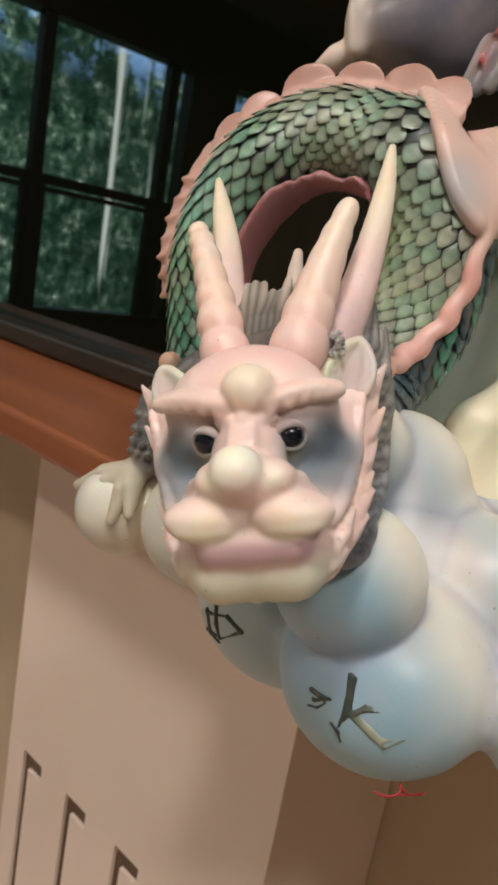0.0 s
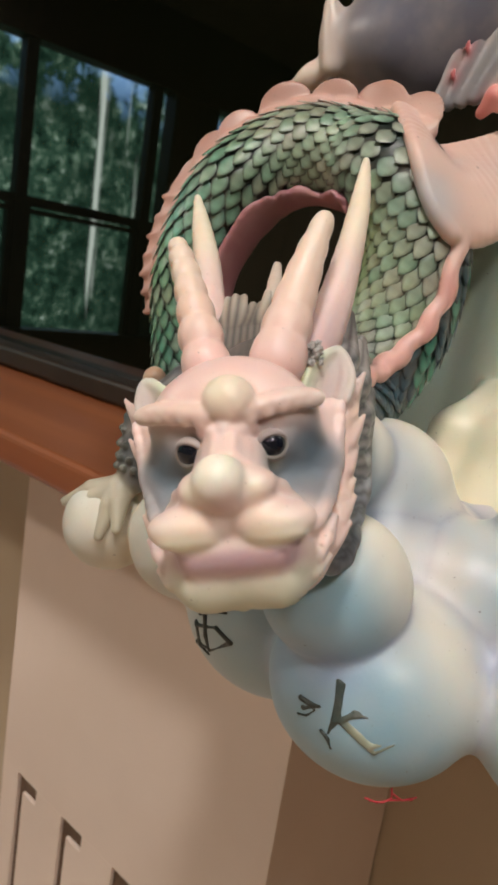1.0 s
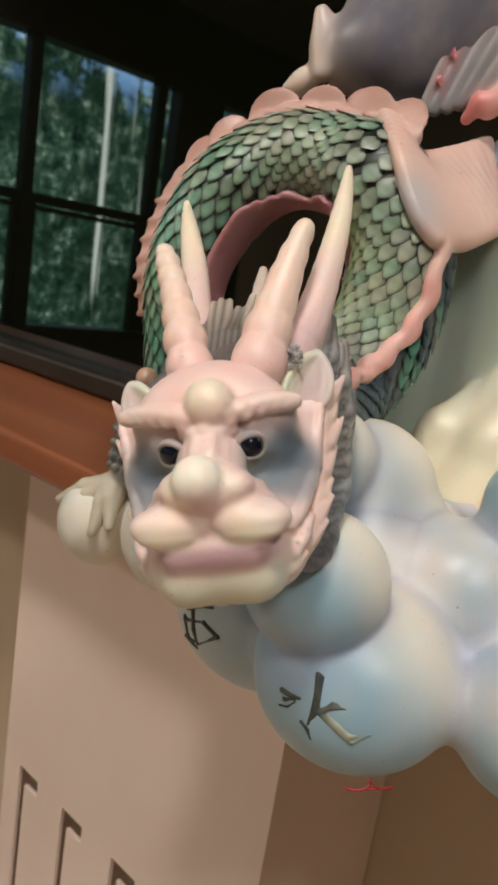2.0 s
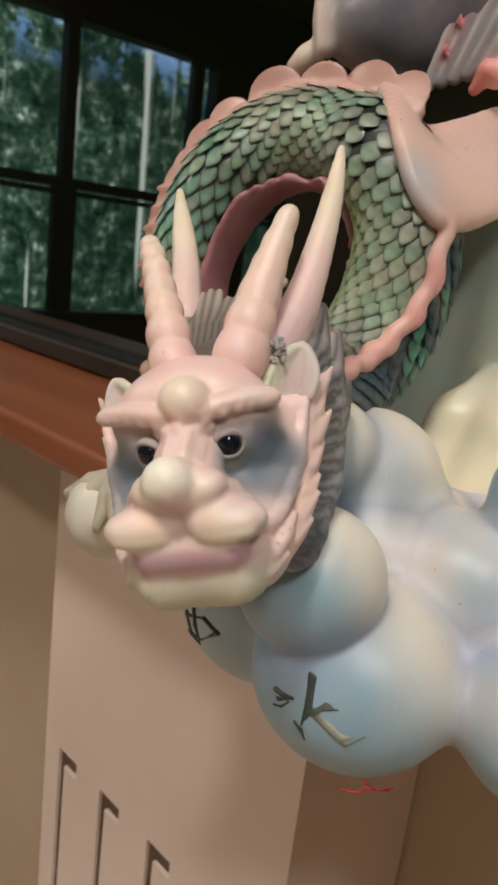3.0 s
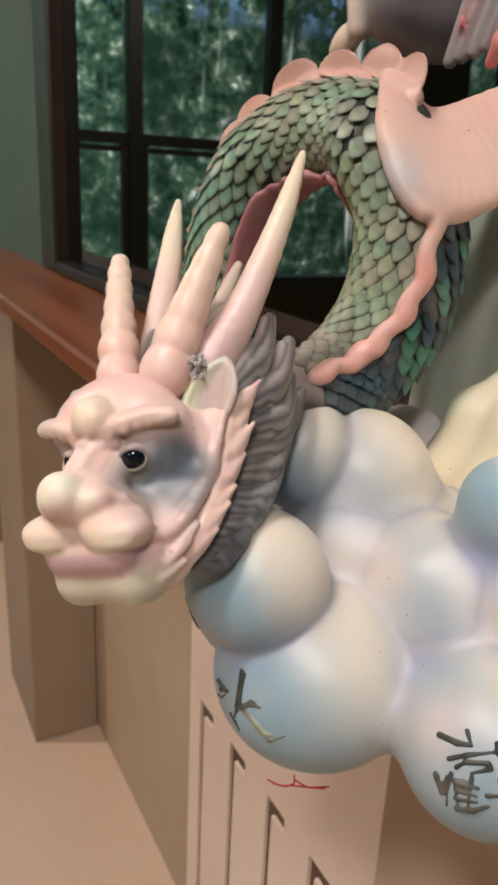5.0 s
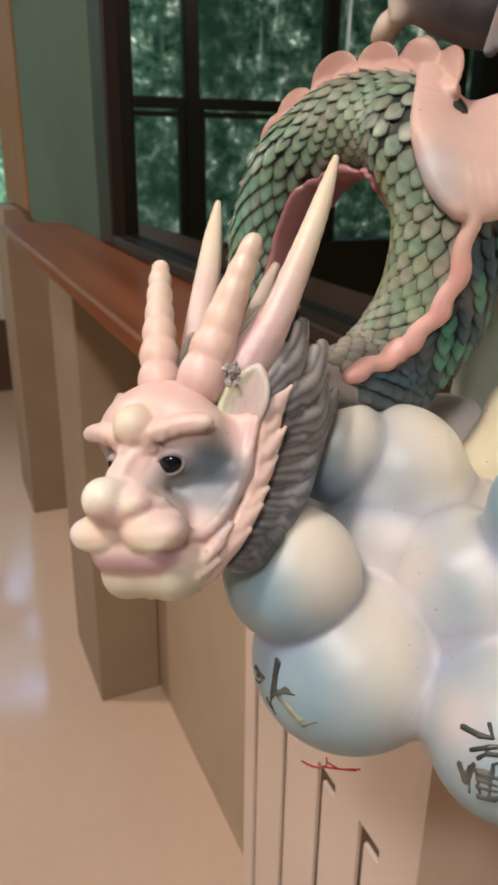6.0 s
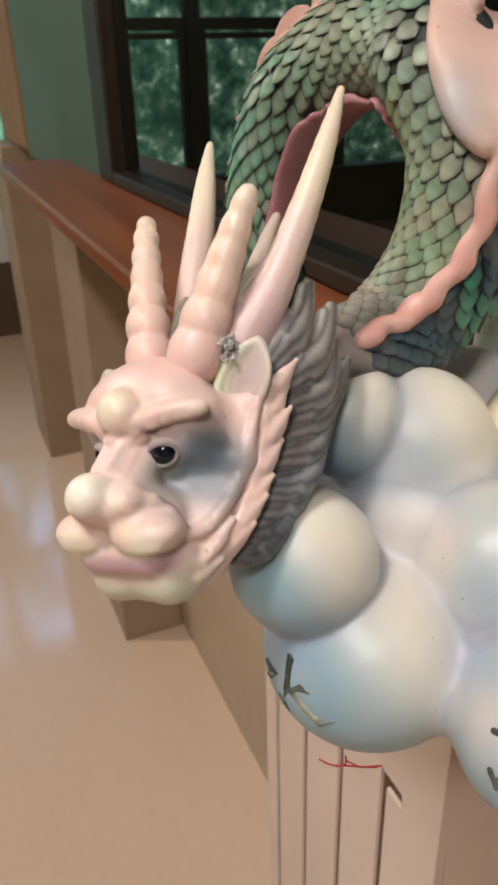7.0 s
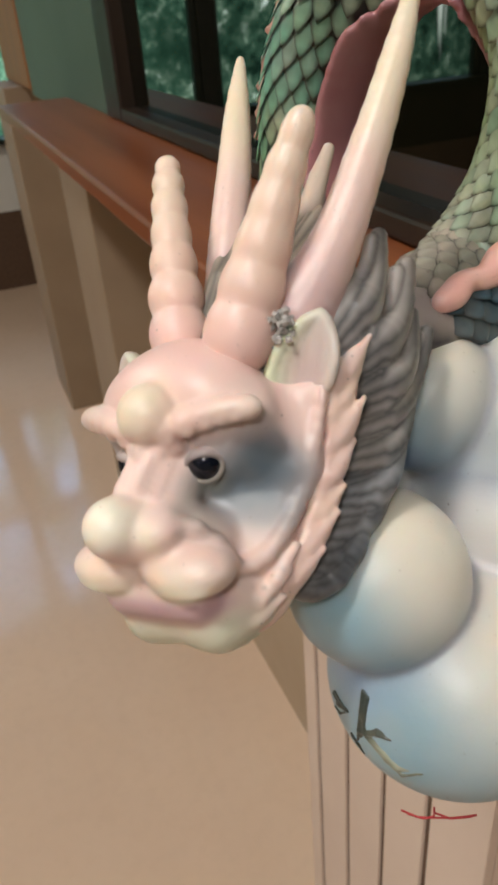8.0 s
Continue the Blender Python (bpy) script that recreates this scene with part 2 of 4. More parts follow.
part("wall", box_bm(LEFT_X - 0.12, LEFT_X, WY1, FAR_Y, WIN_BOT - 0.3, WIN_TOP), ROOM_PAINT, end)
part("wall", box_bm(LEFT_X - 0.10, LEFT_X - 0.01, -0.15, WY1, WIN_BOT - 0.3, WIN_BOT - 0.02), WHITE_PAINT, end)
part("wall", box_bm(LEFT_X - 0.10, LEFT_X - 0.01, WY0, -0.153, WIN_BOT - 0.3, WIN_BOT - 0.02), FRAME_WOOD, end)
row = thing("window_2", "wide black framed window row with green trees outside", "window", kind="structure")
part("window_sill", box_bm(LEFT_X - 0.1, LEFT_X + 0.03, WY0, WY1, WIN_BOT - 0.02, WIN_BOT), BLACK_FRAME, row)
part("wall", box_bm(LEFT_X - 0.10, LEFT_X - 0.005, -2.62, -2.27, WIN_BOT, WIN_TOP), FRAME_WOOD, end)
MULLIONS = [WY0 + 0.03, -2.15, -1.35, -0.62, 0.11, WY1 - 0.03]
for y in MULLIONS:
    part("mullion", box_bm(LEFT_X - 0.08, LEFT_X - 0.02, y - 0.035, y + 0.035, WIN_BOT, WIN_TOP, 0.004), BLACK_FRAME, row)
for y0, y1 in zip(MULLIONS, MULLIONS[1:]):
    part("transom", box_bm(LEFT_X - 0.075, LEFT_X - 0.025, y0 + 0.035, y1 - 0.035, 1.26, 1.31, 0.003), BLACK_FRAME, row)
    part("sash", merge(box_bm(LEFT_X - 0.07, LEFT_X - 0.03, y0 + 0.035, y0 + 0.065, WIN_BOT, 1.26), box_bm(LEFT_X - 0.07, LEFT_X - 0.03, y1 - 0.065, y1 - 0.035, WIN_BOT, 1.26),
                       box_bm(LEFT_X - 0.07, LEFT_X - 0.03, y0 + 0.065, y1 - 0.065, 1.225, 1.25)), BLACK_FRAME, row)
tagged(part("backdrop", box_bm(-9.1, -9.0, -9.0, 7.0, -2.0, 7.0), WOODS), "distant green woods with bits of blue sky", "trees", kind="structure")
ground = part("ground", box_bm(-60, LEFT_X - 0.13, -60, 60, -0.6, -0.5), plaster("ground_earth", (0.05, 0.06, 0.03), (0.07, 0.05, 0.03)))
tagged(ground, "dark wooded ground outside the windows", "ground", kind="structure")

# bodies made up for the unseen lamps
for place in UNSEEN_PENDANTS:
    pendant = thing("unseen_pendant", "added white pendant lamp, out of view, hanging from the ceiling", "lamp", "pendant lamps")
    bm = bmesh.new()
    bmesh.ops.create_cone(bm, cap_ends=False, segments=40, radius1=0.20, radius2=0.05, depth=0.14, matrix=Matrix.Translation((place[0], place[1], place[2] + 0.075)))
    part("shade", bm, LAMP_GLASS, pendant, smooth=True)
    part("cord", box_bm(place[0] - 0.004, place[0] + 0.004, place[1] - 0.004, place[1] + 0.004, place[2] + 0.13, CEIL), BLACK_FRAME, pendant)
# made-up bases for the added fill
for place in FILL_LAMPS:
    fix = thing("fill_lamp", "round white base of an added fill lamp, out of view", "lamp", "ceiling lamps")
    bm = bmesh.new()
    bmesh.ops.create_cone(bm, cap_ends=True, segments=40, radius1=0.17, radius2=0.20, depth=0.05, matrix=Matrix.Translation((place[0], place[1], CEIL - 0.0255)))
    part("base", bm, LAMP_GLASS, fix)

# ---- the dragon figurine: one cast and painted piece, modelled in centimetres ----
LAX = np.array([0.765, 0.584, 0.272])
FAX = np.array([0.607, -0.795, 0.0])
UAX = np.array([-0.216, -0.165, 0.962])
HEAD = np.array([-8.6, 11.97, 102.17])
PINK, ROSY, CREAM, PALE = (0.75, 0.56, 0.515), (0.78, 0.525, 0.485), (0.80, 0.70, 0.54), (0.82, 0.79, 0.67)
MAUVE, GREENISH, HAIR, HAIRD = (0.60, 0.36, 0.38), (0.62, 0.66, 0.50), (0.24, 0.205, 0.195), (0.085, 0.087, 0.10)
CLOUD, CWARM = (0.74, 0.73, 0.70), (0.78, 0.68, 0.56)
ROSE, ROBE, YELLOW, INK = (0.42, 0.185, 0.205), (0.13, 0.13, 0.165), (0.80, 0.72, 0.52), (0.018, 0.03, 0.028)
RED = (0.62, 0.10, 0.10)


def hd(l, f, u):
    """A point of the head: to its side, forwards, upwards from between the eyes."""
    return HEAD + l * LAX + f * FAX + u * UAX


def ball(c, r, col, axes=None):
    r = np.array([r] * 3 if np.isscalar(r) else r, float)
    return ("ball", np.array(c, float), r, np.eye(3) if axes is None else np.array(axes, float), col)


def rod(a, b, ra, rb, col):
    return ("rod", np.array(a, float), np.array(b, float), (ra, rb), col)


HAX = np.array([LAX, FAX, UAX])


def hball(l, f, u, r, col):
    return ball(hd(l, f, u), r, col, HAX)


def hrod(p, q, ra, rb, col):
    return rod(hd(*p), hd(*q), ra, rb, col)


def both(make, *pts_and_rest):
    """The same form on both sides of the head."""
    out = [make(*pts_and_rest)]
    flip = [(-p[0], p[1], p[2]) if isinstance(p, tuple) and len(p) == 3 and i < 2 and make is hrod else p for i, p in enumerate(pts_and_rest)]
    if make is hball:
        flip[0] = -flip[0]
    out.append(make(*flip))
    return out


def chain(pts, radii, col, cols=None):
    return [rod(pts[i], pts[i + 1], radii[i], radii[i + 1], cols[i] if cols else col) for i in range(len(pts) - 1)]


def along(table, s):
    """A smooth curve through the rows of a table, s from 0 to 1."""
    n = len(table) - 1
    x = min(max(s, 0.0), 0.99999) * n
    i = int(x)
    t = x - i
    p = [table[max(min(i + k, n), 0)] for k in (-1, 0, 1, 2)]
    return 0.5 * (2 * p[1] + (p[2] - p[0]) * t + (2 * p[0] - 5 * p[1] + 4 * p[2] - p[3]) * t * t + (3 * p[1] - p[0] - 3 * p[2] + p[3]) * t ** 3)


def distance(p, prim):
    if prim[0] == "ball":
        _, c, r, axes, _ = prim
        q = (p - c) @ axes.T
        k0 = np.sqrt(((q / r) ** 2).sum(-1)) + 1e-9
        k1 = np.sqrt(((q / (r * r)) ** 2).sum(-1)) + 1e-9
        return k0 * (k0 - 1.0) / k1
    _, a, b, (ra, rb), _ = prim
    ab = b - a
    t = np.clip(((p - a) @ ab) / (ab @ ab + 1e-12), 0, 1)
    return np.sqrt(((p - a - t[..., None] * ab) ** 2).sum(-1)) - (ra + t * (rb - ra))


def bounds(prim):
    if prim[0] == "ball":
        r = prim[2].max()
        return prim[1] - r, prim[1] + r
    r = max(prim[3])
    return np.minimum(prim[1], prim[2]) - r, np.maximum(prim[1], prim[2]) + r


def cast(prims, blend, cell, soft):
    """Blends the forms into one skin; the paint runs softly from form to form. Returns vertices, quads and paint."""
    blends = [blend] * len(prims) if np.isscalar(blend) else blend
    los, his = zip(*[bounds(q) for q in prims])
    lo, hi = np.min(los, 0) - 4 * cell, np.max(his, 0) + 4 * cell
    n = np.ceil((hi - lo) / cell).astype(int) + 1
    axes = [lo[i] + cell * np.arange(n[i]) for i in range(3)]
    field = np.full(n, 9.0)
    pad = max(blends) + 3 * cell
    for q, a, b, blend in zip(prims, los, his, blends):
        i0 = np.maximum(((a - pad - lo) / cell).astype(int), 0)
        i1 = np.minimum(((b + pad - lo) / cell).astype(int) + 2, n)
        sl = tuple(slice(s, e) for s, e in zip(i0, i1))
        p = np.stack(np.meshgrid(*[axes[k][sl[k]] for k in range(3)], indexing="ij"), -1)
        d, old = distance(p, q), field[sl]
        h = np.maximum(blend - np.abs(d - old), 0) / blend
        field[sl] = np.minimum(d, old) - h * h * blend * 0.25
    inside = field < 0
    corner = [(i, j, k) for i in (0, 1) for j in (0, 1) for k in (0, 1)]
    m = n - 1
    part_of = lambda arr, c: arr[c[0]:c[0] + m[0], c[1]:c[1] + m[1], c[2]:c[2] + m[2]]
    count = sum(part_of(inside, c).astype(np.int8) for c in corner)
    active = (count > 0) & (count < 8)
    idx = np.full(m, -1)
    idx[active] = np.arange(active.sum())
    cells = np.argwhere(active)
    total, num = np.zeros((len(cells), 3)), np.zeros((len(cells), 1))
    for a in corner:
        for ax in range(3):
            if a[ax]:
                continue
            b = list(a)
            b[ax] = 1
            fa = field[tuple((cells + a).T)]
            fb = field[tuple((cells + b).T)]
            cut = (fa < 0) != (fb < 0)
            t = np.where(cut, fa / np.where(cut, fa - fb, 1), 0)
            p = np.array(a, float) + t[:, None] * (np.array(b) - np.array(a))
            total += np.where(cut[:, None], p, 0)
            num += cut[:, None]
    verts = lo + cell * (cells + total / num)
    quads = []
    for ax in range(3):
        u, v = (ax + 1) % 3, (ax + 2) % 3
        s0 = [slice(1, n[k] - 1) for k in range(3)]
        s1 = list(s0)
        s0[ax], s1[ax] = slice(0, n[ax] - 1), slice(1, n[ax])
        f0, f1 = inside[tuple(s0)], inside[tuple(s1)]
        for want, order in ((f0 & ~f1, 1), (~f0 & f1, -1)):
            e = np.argwhere(want)
            if not len(e):
                continue
            off = np.ones(3, int)
            off[ax] = 0
            e = e + off
            du, dv = np.eye(3, dtype=int)[u], np.eye(3, dtype=int)[v]
            ring = [e - du - dv, e - dv, e, e - du]
            quads.append(np.stack([idx[tuple(r.T)] for r in ring][::order], -1))
    quads = np.concatenate(quads)
    ds = [distance(verts, q) for q in prims]
    dmin = np.min(ds, 0)
    acc, wsum = np.zeros((len(verts), 3)), np.zeros(len(verts))
    for q, d in zip(prims, ds):
        w = np.exp(-(d - dmin) / soft)
        acc += w[:, None] * np.array(q[4])
        wsum += w
    return verts, quads, acc / wsum[:, None]


def airbrush(verts, paint, spots):
    """Sprayed spots of glaze: centre, radius, colour, strength."""
    for c, r, col, k in spots:
        w = k * np.exp(-(((verts - np.array(c)) ** 2).sum(-1)) / (r * r))
        paint += w[:, None] * (np.array(col) - paint)


class Figurine:
    """Gathers all forms of the figurine into one mesh."""

    def __init__(self):
        self.v, self.f, self.c, self.m, self.n = [], [], [], [], 0

    def add(self, verts, faces, paint, mat=0):
        verts = np.asarray(verts, float)
        self.v.append(verts)
        self.f.append(np.asarray(faces) + self.n)
        self.c.append(np.broadcast_to(np.asarray(paint, float), (len(verts), 3)))
        self.m.append(np.full(len(faces), mat))
        self.n += len(verts)

    def build(self, name, mats):
        me = bpy.data.meshes.new(name)
        faces = [tuple(q) for f in self.f for q in f.tolist()]
        me.from_pydata((np.concatenate(self.v) * 0.01).tolist(), [], faces)
        for m in mats:
            me.materials.append(m)
        me.polygons.foreach_set("material_index", np.concatenate(self.m).astype(np.int32))
        me.polygons.foreach_set("use_smooth", np.ones(len(faces), bool))
        col = me.attributes.new("paint", "FLOAT_COLOR", "POINT")
        rgba = np.concatenate([np.concatenate(self.c), np.ones((self.n, 1))], 1)
        col.data.foreach_set("color", rgba.ravel())
        me.update()
        return new(name, me)


fig = Figurine()

# clouds
BALL_UNDER, BALL_WRIT, BALL_SIGN, BALL_MARK, BALL_TOP = ((-8.09, 15.97, 98.63), 1.88), ((-7.34, 17.49, 95.95), (2.78, 2.74, 2.46)), ((-3.2, 19.73, 95.9), 2.12), ((-11.63, 18.97, 96.26), 3.17), ((-9.96, 20.41, 100.03), 2.18)
puffs = [ball(*BALL_UNDER, CLOUD), ball(*BALL_WRIT, CLOUD), ball(*BALL_SIGN, CLOUD), ball(*BALL_MARK, CLOUD), ball(*BALL_TOP, CLOUD),
         ball((-10.37, 18.46, 101.01), 1.64, CLOUD), ball((-5.23, 21.56, 100.89), 1.33, CLOUD), ball((-6.45, 20.6, 98.1), 1.85, CLOUD),
         ball((-18.11, 16.93, 96.7), 1.61, CWARM), ball((-14.65, 17.49, 97.29), 2.0, CWARM), ball((-0.3, 22.3, 97.2), 2.2, CLOUD)]
masses = [ball((-8.8, 19.3, 98.4), 1.6, CLOUD), ball((-5.4, 20.6, 96.6), 1.7, CLOUD), ball((-9.2, 21.5, 97.6), 2.6, CLOUD), ball((-13.5, 21.5, 98.0), 2.7, CLOUD), ball((-3.9, 22.9, 98.2), 2.6, CLOUD), ball((-18.0, 20.5, 97.6), 2.2, CLOUD),
          ball((-8.0, 25.5, 98.0), 2.7, CLOUD), ball((-14.0, 25.5, 98.0), 2.7, CLOUD), ball((-2.0, 25.5, 98.0), 2.7, CLOUD)]
clouds = puffs + masses
merging = {1: 0.7, 2: 0.8, 3: 0.5, 4: 0.9, 6: 0.8, 7: 1.1, 10: 0.8, 5: 0.18, 8: 0.3, 9: 0.4, 0: 0.2}
v, q, c = cast(masses + [puffs[k] for k in merging], [0.9] * len(masses) + list(merging.values()), 0.09, 0.3)


def cloud_glaze_shade(v):
    """Cream on the crowns of the puffs, sea blue sprayed along their undersides, lilac where two puffs meet, with the
    creases' shade painted in.
    """
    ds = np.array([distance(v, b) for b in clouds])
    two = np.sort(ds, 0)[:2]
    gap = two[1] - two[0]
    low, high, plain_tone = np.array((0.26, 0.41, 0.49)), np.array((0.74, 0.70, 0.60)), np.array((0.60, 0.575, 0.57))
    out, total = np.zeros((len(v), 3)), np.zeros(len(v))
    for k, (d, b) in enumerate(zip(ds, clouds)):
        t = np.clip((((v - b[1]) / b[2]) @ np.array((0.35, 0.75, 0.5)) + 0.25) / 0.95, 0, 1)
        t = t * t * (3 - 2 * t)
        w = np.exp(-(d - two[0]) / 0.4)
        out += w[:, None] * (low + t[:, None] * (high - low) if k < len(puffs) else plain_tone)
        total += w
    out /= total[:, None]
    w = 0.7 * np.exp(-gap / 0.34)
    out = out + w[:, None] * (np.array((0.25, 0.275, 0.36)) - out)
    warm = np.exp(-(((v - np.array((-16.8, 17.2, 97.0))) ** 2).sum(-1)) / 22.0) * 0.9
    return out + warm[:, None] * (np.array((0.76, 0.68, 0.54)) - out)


c = cloud_glaze_shade(v)
base_cut = v[:, 1] > 23.2
v[base_cut, 2] = np.maximum(v[base_cut, 2], 95.32)
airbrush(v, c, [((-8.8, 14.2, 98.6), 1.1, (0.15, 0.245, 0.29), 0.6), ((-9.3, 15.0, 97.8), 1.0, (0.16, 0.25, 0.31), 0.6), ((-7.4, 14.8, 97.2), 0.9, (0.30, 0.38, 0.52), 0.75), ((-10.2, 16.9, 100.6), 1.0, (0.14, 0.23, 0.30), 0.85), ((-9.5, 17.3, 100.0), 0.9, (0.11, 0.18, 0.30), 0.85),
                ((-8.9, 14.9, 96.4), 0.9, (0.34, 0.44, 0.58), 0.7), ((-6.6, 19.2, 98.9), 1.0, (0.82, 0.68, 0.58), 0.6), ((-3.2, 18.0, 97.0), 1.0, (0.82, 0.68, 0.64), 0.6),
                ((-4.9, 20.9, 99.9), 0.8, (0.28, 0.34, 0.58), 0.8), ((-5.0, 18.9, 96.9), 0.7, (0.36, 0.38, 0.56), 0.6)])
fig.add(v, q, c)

# head
head = [hball(0, -1.62, -0.25, (1.55, 1.4, 1.75), PINK), hball(0, -1.3, 0.98, (1.3, 0.95, 0.8), ROSY), hball(0, 0.42, -1.05, (0.95, 0.72, 0.66), PINK),
        hrod((0.02, -0.3, 0.2), (-0.08, 0.8, -0.34), 0.36, 0.40, PINK), hball(0, 0.2, -2.1, (1.2, 0.85, 0.75), PINK)]
head += both(hrod, (0.36, -0.1, -0.2), (0.42, 0.7, -0.6), 0.34, 0.38, PINK) + both(hball, 1.0, -1.12, 0.5, (0.85, 0.72, 0.7), PINK) + both(hball, 0.82, -0.72, -0.05, (0.5, 0.42, 0.46), PINK) + both(hball, 0.6, -1.0, 0.92, (0.75, 0.6, 0.5), ROSY)
head += [hrod((-0.65, 0.84, -1.82), (0.65, 0.84, -1.82), 0.4, 0.4, MAUVE), hrod((-0.7, 0.62, -2.5), (0.7, 0.62, -2.5), 0.52, 0.52, GREENISH)]
head += both(hball, 1.22, -1.25, -0.45, (0.62, 0.52, 0.75), PINK) + both(hrod, (1.6, -1.95, 0.3), (2.2, -2.1, 0.35), 0.24, 0.22, PINK)
head += both(hrod, (0.7, 0.6, -2.5), (1.2, 0.2, -2.45), 0.5, 0.4, GREENISH)
head += both(hball, 1.06, -1.8, -0.45, (0.95, 1.0, 1.15), PINK) + both(hball, 0.85, -0.65, -1.35, (0.7, 0.62, 0.65), PINK) + both(hball, 0.72, 0.45, -1.3, (0.55, 0.58, 0.58), PINK)
head += both(hrod, (1.05, 0.2, -2.2), (1.58, -1.1, -1.6), 0.48, 0.42, PINK) + both(hrod, (1.3, -0.3, -1.7), (1.86, -1.35, -0.75), 0.3, 0.3, PINK) + both(hrod, (1.88, -1.4, -0.75), (2.06, -2.05, 0.1), 0.3, 0.2, PINK)
detail = [hball(0.09, -0.2, 0.97, 0.54, CREAM), hball(-0.02, 0.14, 0.46, 0.19, PINK)]
detail += both(hball, 0.27, 0.02, 0.42, 0.17, PINK) + both(hball, 0.5, -0.12, 0.42, 0.14, ROSY)
muzzle = [hball(-0.1, 1.25, -0.3, 0.51, PALE), hball(-0.05, 1.05, -0.66, (0.62, 0.42, 0.36), PINK)]
muzzle += both(hball, 0.6, 1.0, -0.5, (0.34, 0.34, 0.3), PINK) + both(hball, 0.82, 1.03, -1.2, (0.8, 0.5, 0.4), PINK) + both(hball, 1.2, 0.8, -1.3, (0.36, 0.36, 0.3), PINK)
muzzle += [hrod((-0.75, 1.04, -1.8), (0.75, 1.04, -1.8), 0.33, 0.33, MAUVE)]
# brows: a flat ruff whose lobes hang from the lower edge
BROW = np.array([(0.36, -0.1, 0.74), (0.8, -0.26, 0.81), (1.2, -0.42, 0.85), (1.52, -0.55, 0.84), (1.78, -0.64, 0.8)])
for i in range(8):
    a, b = along(BROW, i / 8), along(BROW, (i + 1) / 8)
    detail += both(hrod, tuple(a), tuple(b), 0.205 - 0.004 * i, 0.201 - 0.004 * i, ROSY if i < 3 else PINK)
for i in range(5):
    a = along(BROW, (i + 0.25) / 5.4)
    detail += both(hrod, tuple(a + (0.02, 0.07, -0.03)), tuple(a + (0.08, 0.1, -0.15 + 0.015 * i)), 0.17, 0.11, CREAM if i % 2 else PINK)
detail += both(hball, 1.8, -0.64, 0.78, (0.2, 0.17, 0.15), CREAM)
# upper lip pads, mouth band and bearded chin
for i in range(15):
    k = i / 14 - 0.5
    detail.append(hrod((2.1 * k, 0.72 - 0.9 * k * k, -2.72), (2.2 * k, 0.66 - 0.9 * k * k + 0.06 * math.sin(i * 2.1), -2.94 + 0.035 * math.sin(i * 3.3)), 0.22, 0.14, GREENISH))
detail += both(hball, 0.85, 1.28, -1.38, (0.55, 0.2, 0.16), PALE) + both(hball, 1.22, 1.02, -1.36, (0.2, 0.2, 0.18), CREAM)
# cheek folds
FOLD = [(0.72, 0.9, -0.42), (1.0, 0.66, -0.66), (1.2, 0.54, -1.0), (1.34, 0.48, -1.42)]
for a, b in zip(FOLD, FOLD[1:]):
    detail += both(hrod, a, b, 0.13, 0.12, PINK)
RIDGE = np.array([(1.26, 0.48, -1.5), (1.55, 0.1, -1.66), (1.85, -0.45, -1.38), (2.02, -1.0, -1.0), (2.16, -1.4, -0.5), (2.3, -1.72, 0.0), (2.4, -1.95, 0.45)]) * (0.99, 1.0, 1.0)
for i in range(14):
    detail += both(hrod, tuple(along(RIDGE, i / 14)), tuple(along(RIDGE, (i + 1) / 14)), 0.13 if i < 10 else 0.13 - 0.018 * (i - 9), 0.13 if i < 9 else 0.13 - 0.018 * (i - 8), PINK)
for a, b in (((1.75, 0.1, -2.0), (1.95, -0.45, -1.7)), ((1.55, 0.4, -2.2), (1.85, -0.1, -2.0)), ((1.45, 0.55, -2.5), (1.75, 0.1, -2.35))):
    detail += both(hrod, a, b, 0.12, 0.08, PINK)
for i in range(6):
    f, u = 0.1 + 0.125 * i, 0.42 - 0.062 * i
    detail += [hrod((-0.2, f, u), (0.16, f, u), 0.07, 0.07, PINK), hrod((0.16, f, u), (0.4, f - 0.06, u - 0.22), 0.07, 0.05, PINK), hrod((-0.2, f, u), (-0.44, f - 0.06, u - 0.22), 0.07, 0.05, PINK)]
v, q, c = cast(head + muzzle + detail, [0.4] * len(head) + [0.24] * len(muzzle) + [0.12] * len(detail), 0.04, 0.13)
airbrush(v, c, [(hd(s * 0.75, 1.6, -1.42), 0.5, (0.86, 0.81, 0.64), 0.9) for s in (-1, 1)])
airbrush(v, c, [(hd(s * 1.1, 1.3, -1.42), 0.3, (0.86, 0.83, 0.68), 0.7) for s in (-1, 1)])
airbrush(v, c, [(hd(s * 0.6, 1.55, -0.95), 0.4, (0.84, 0.62, 0.47), 0.6) for s in (-1, 1)])
airbrush(v, c, [(hd(s * 0.6, 1.36, -0.42), 0.2, (0.86, 0.79, 0.62), 0.8) for s in (-1, 1)])
airbrush(v, c, [(hd(-0.1, 1.7, -0.12), 0.45, (0.86, 0.82, 0.68), 0.8), (hd(0, 1.6, -0.72), 0.4, (0.66, 0.42, 0.42), 0.8)])


def scribe(v, c, pts, r, col, k):
    """A fine dark line along a crease."""
    d = np.min([distance(v, rod(a, b, 0.0, 0.0, col)) for a, b in zip(pts, pts[1:])], 0)
    w = k * np.exp(-(d / r) ** 2)
    c += w[:, None] * (np.array(col) - c)


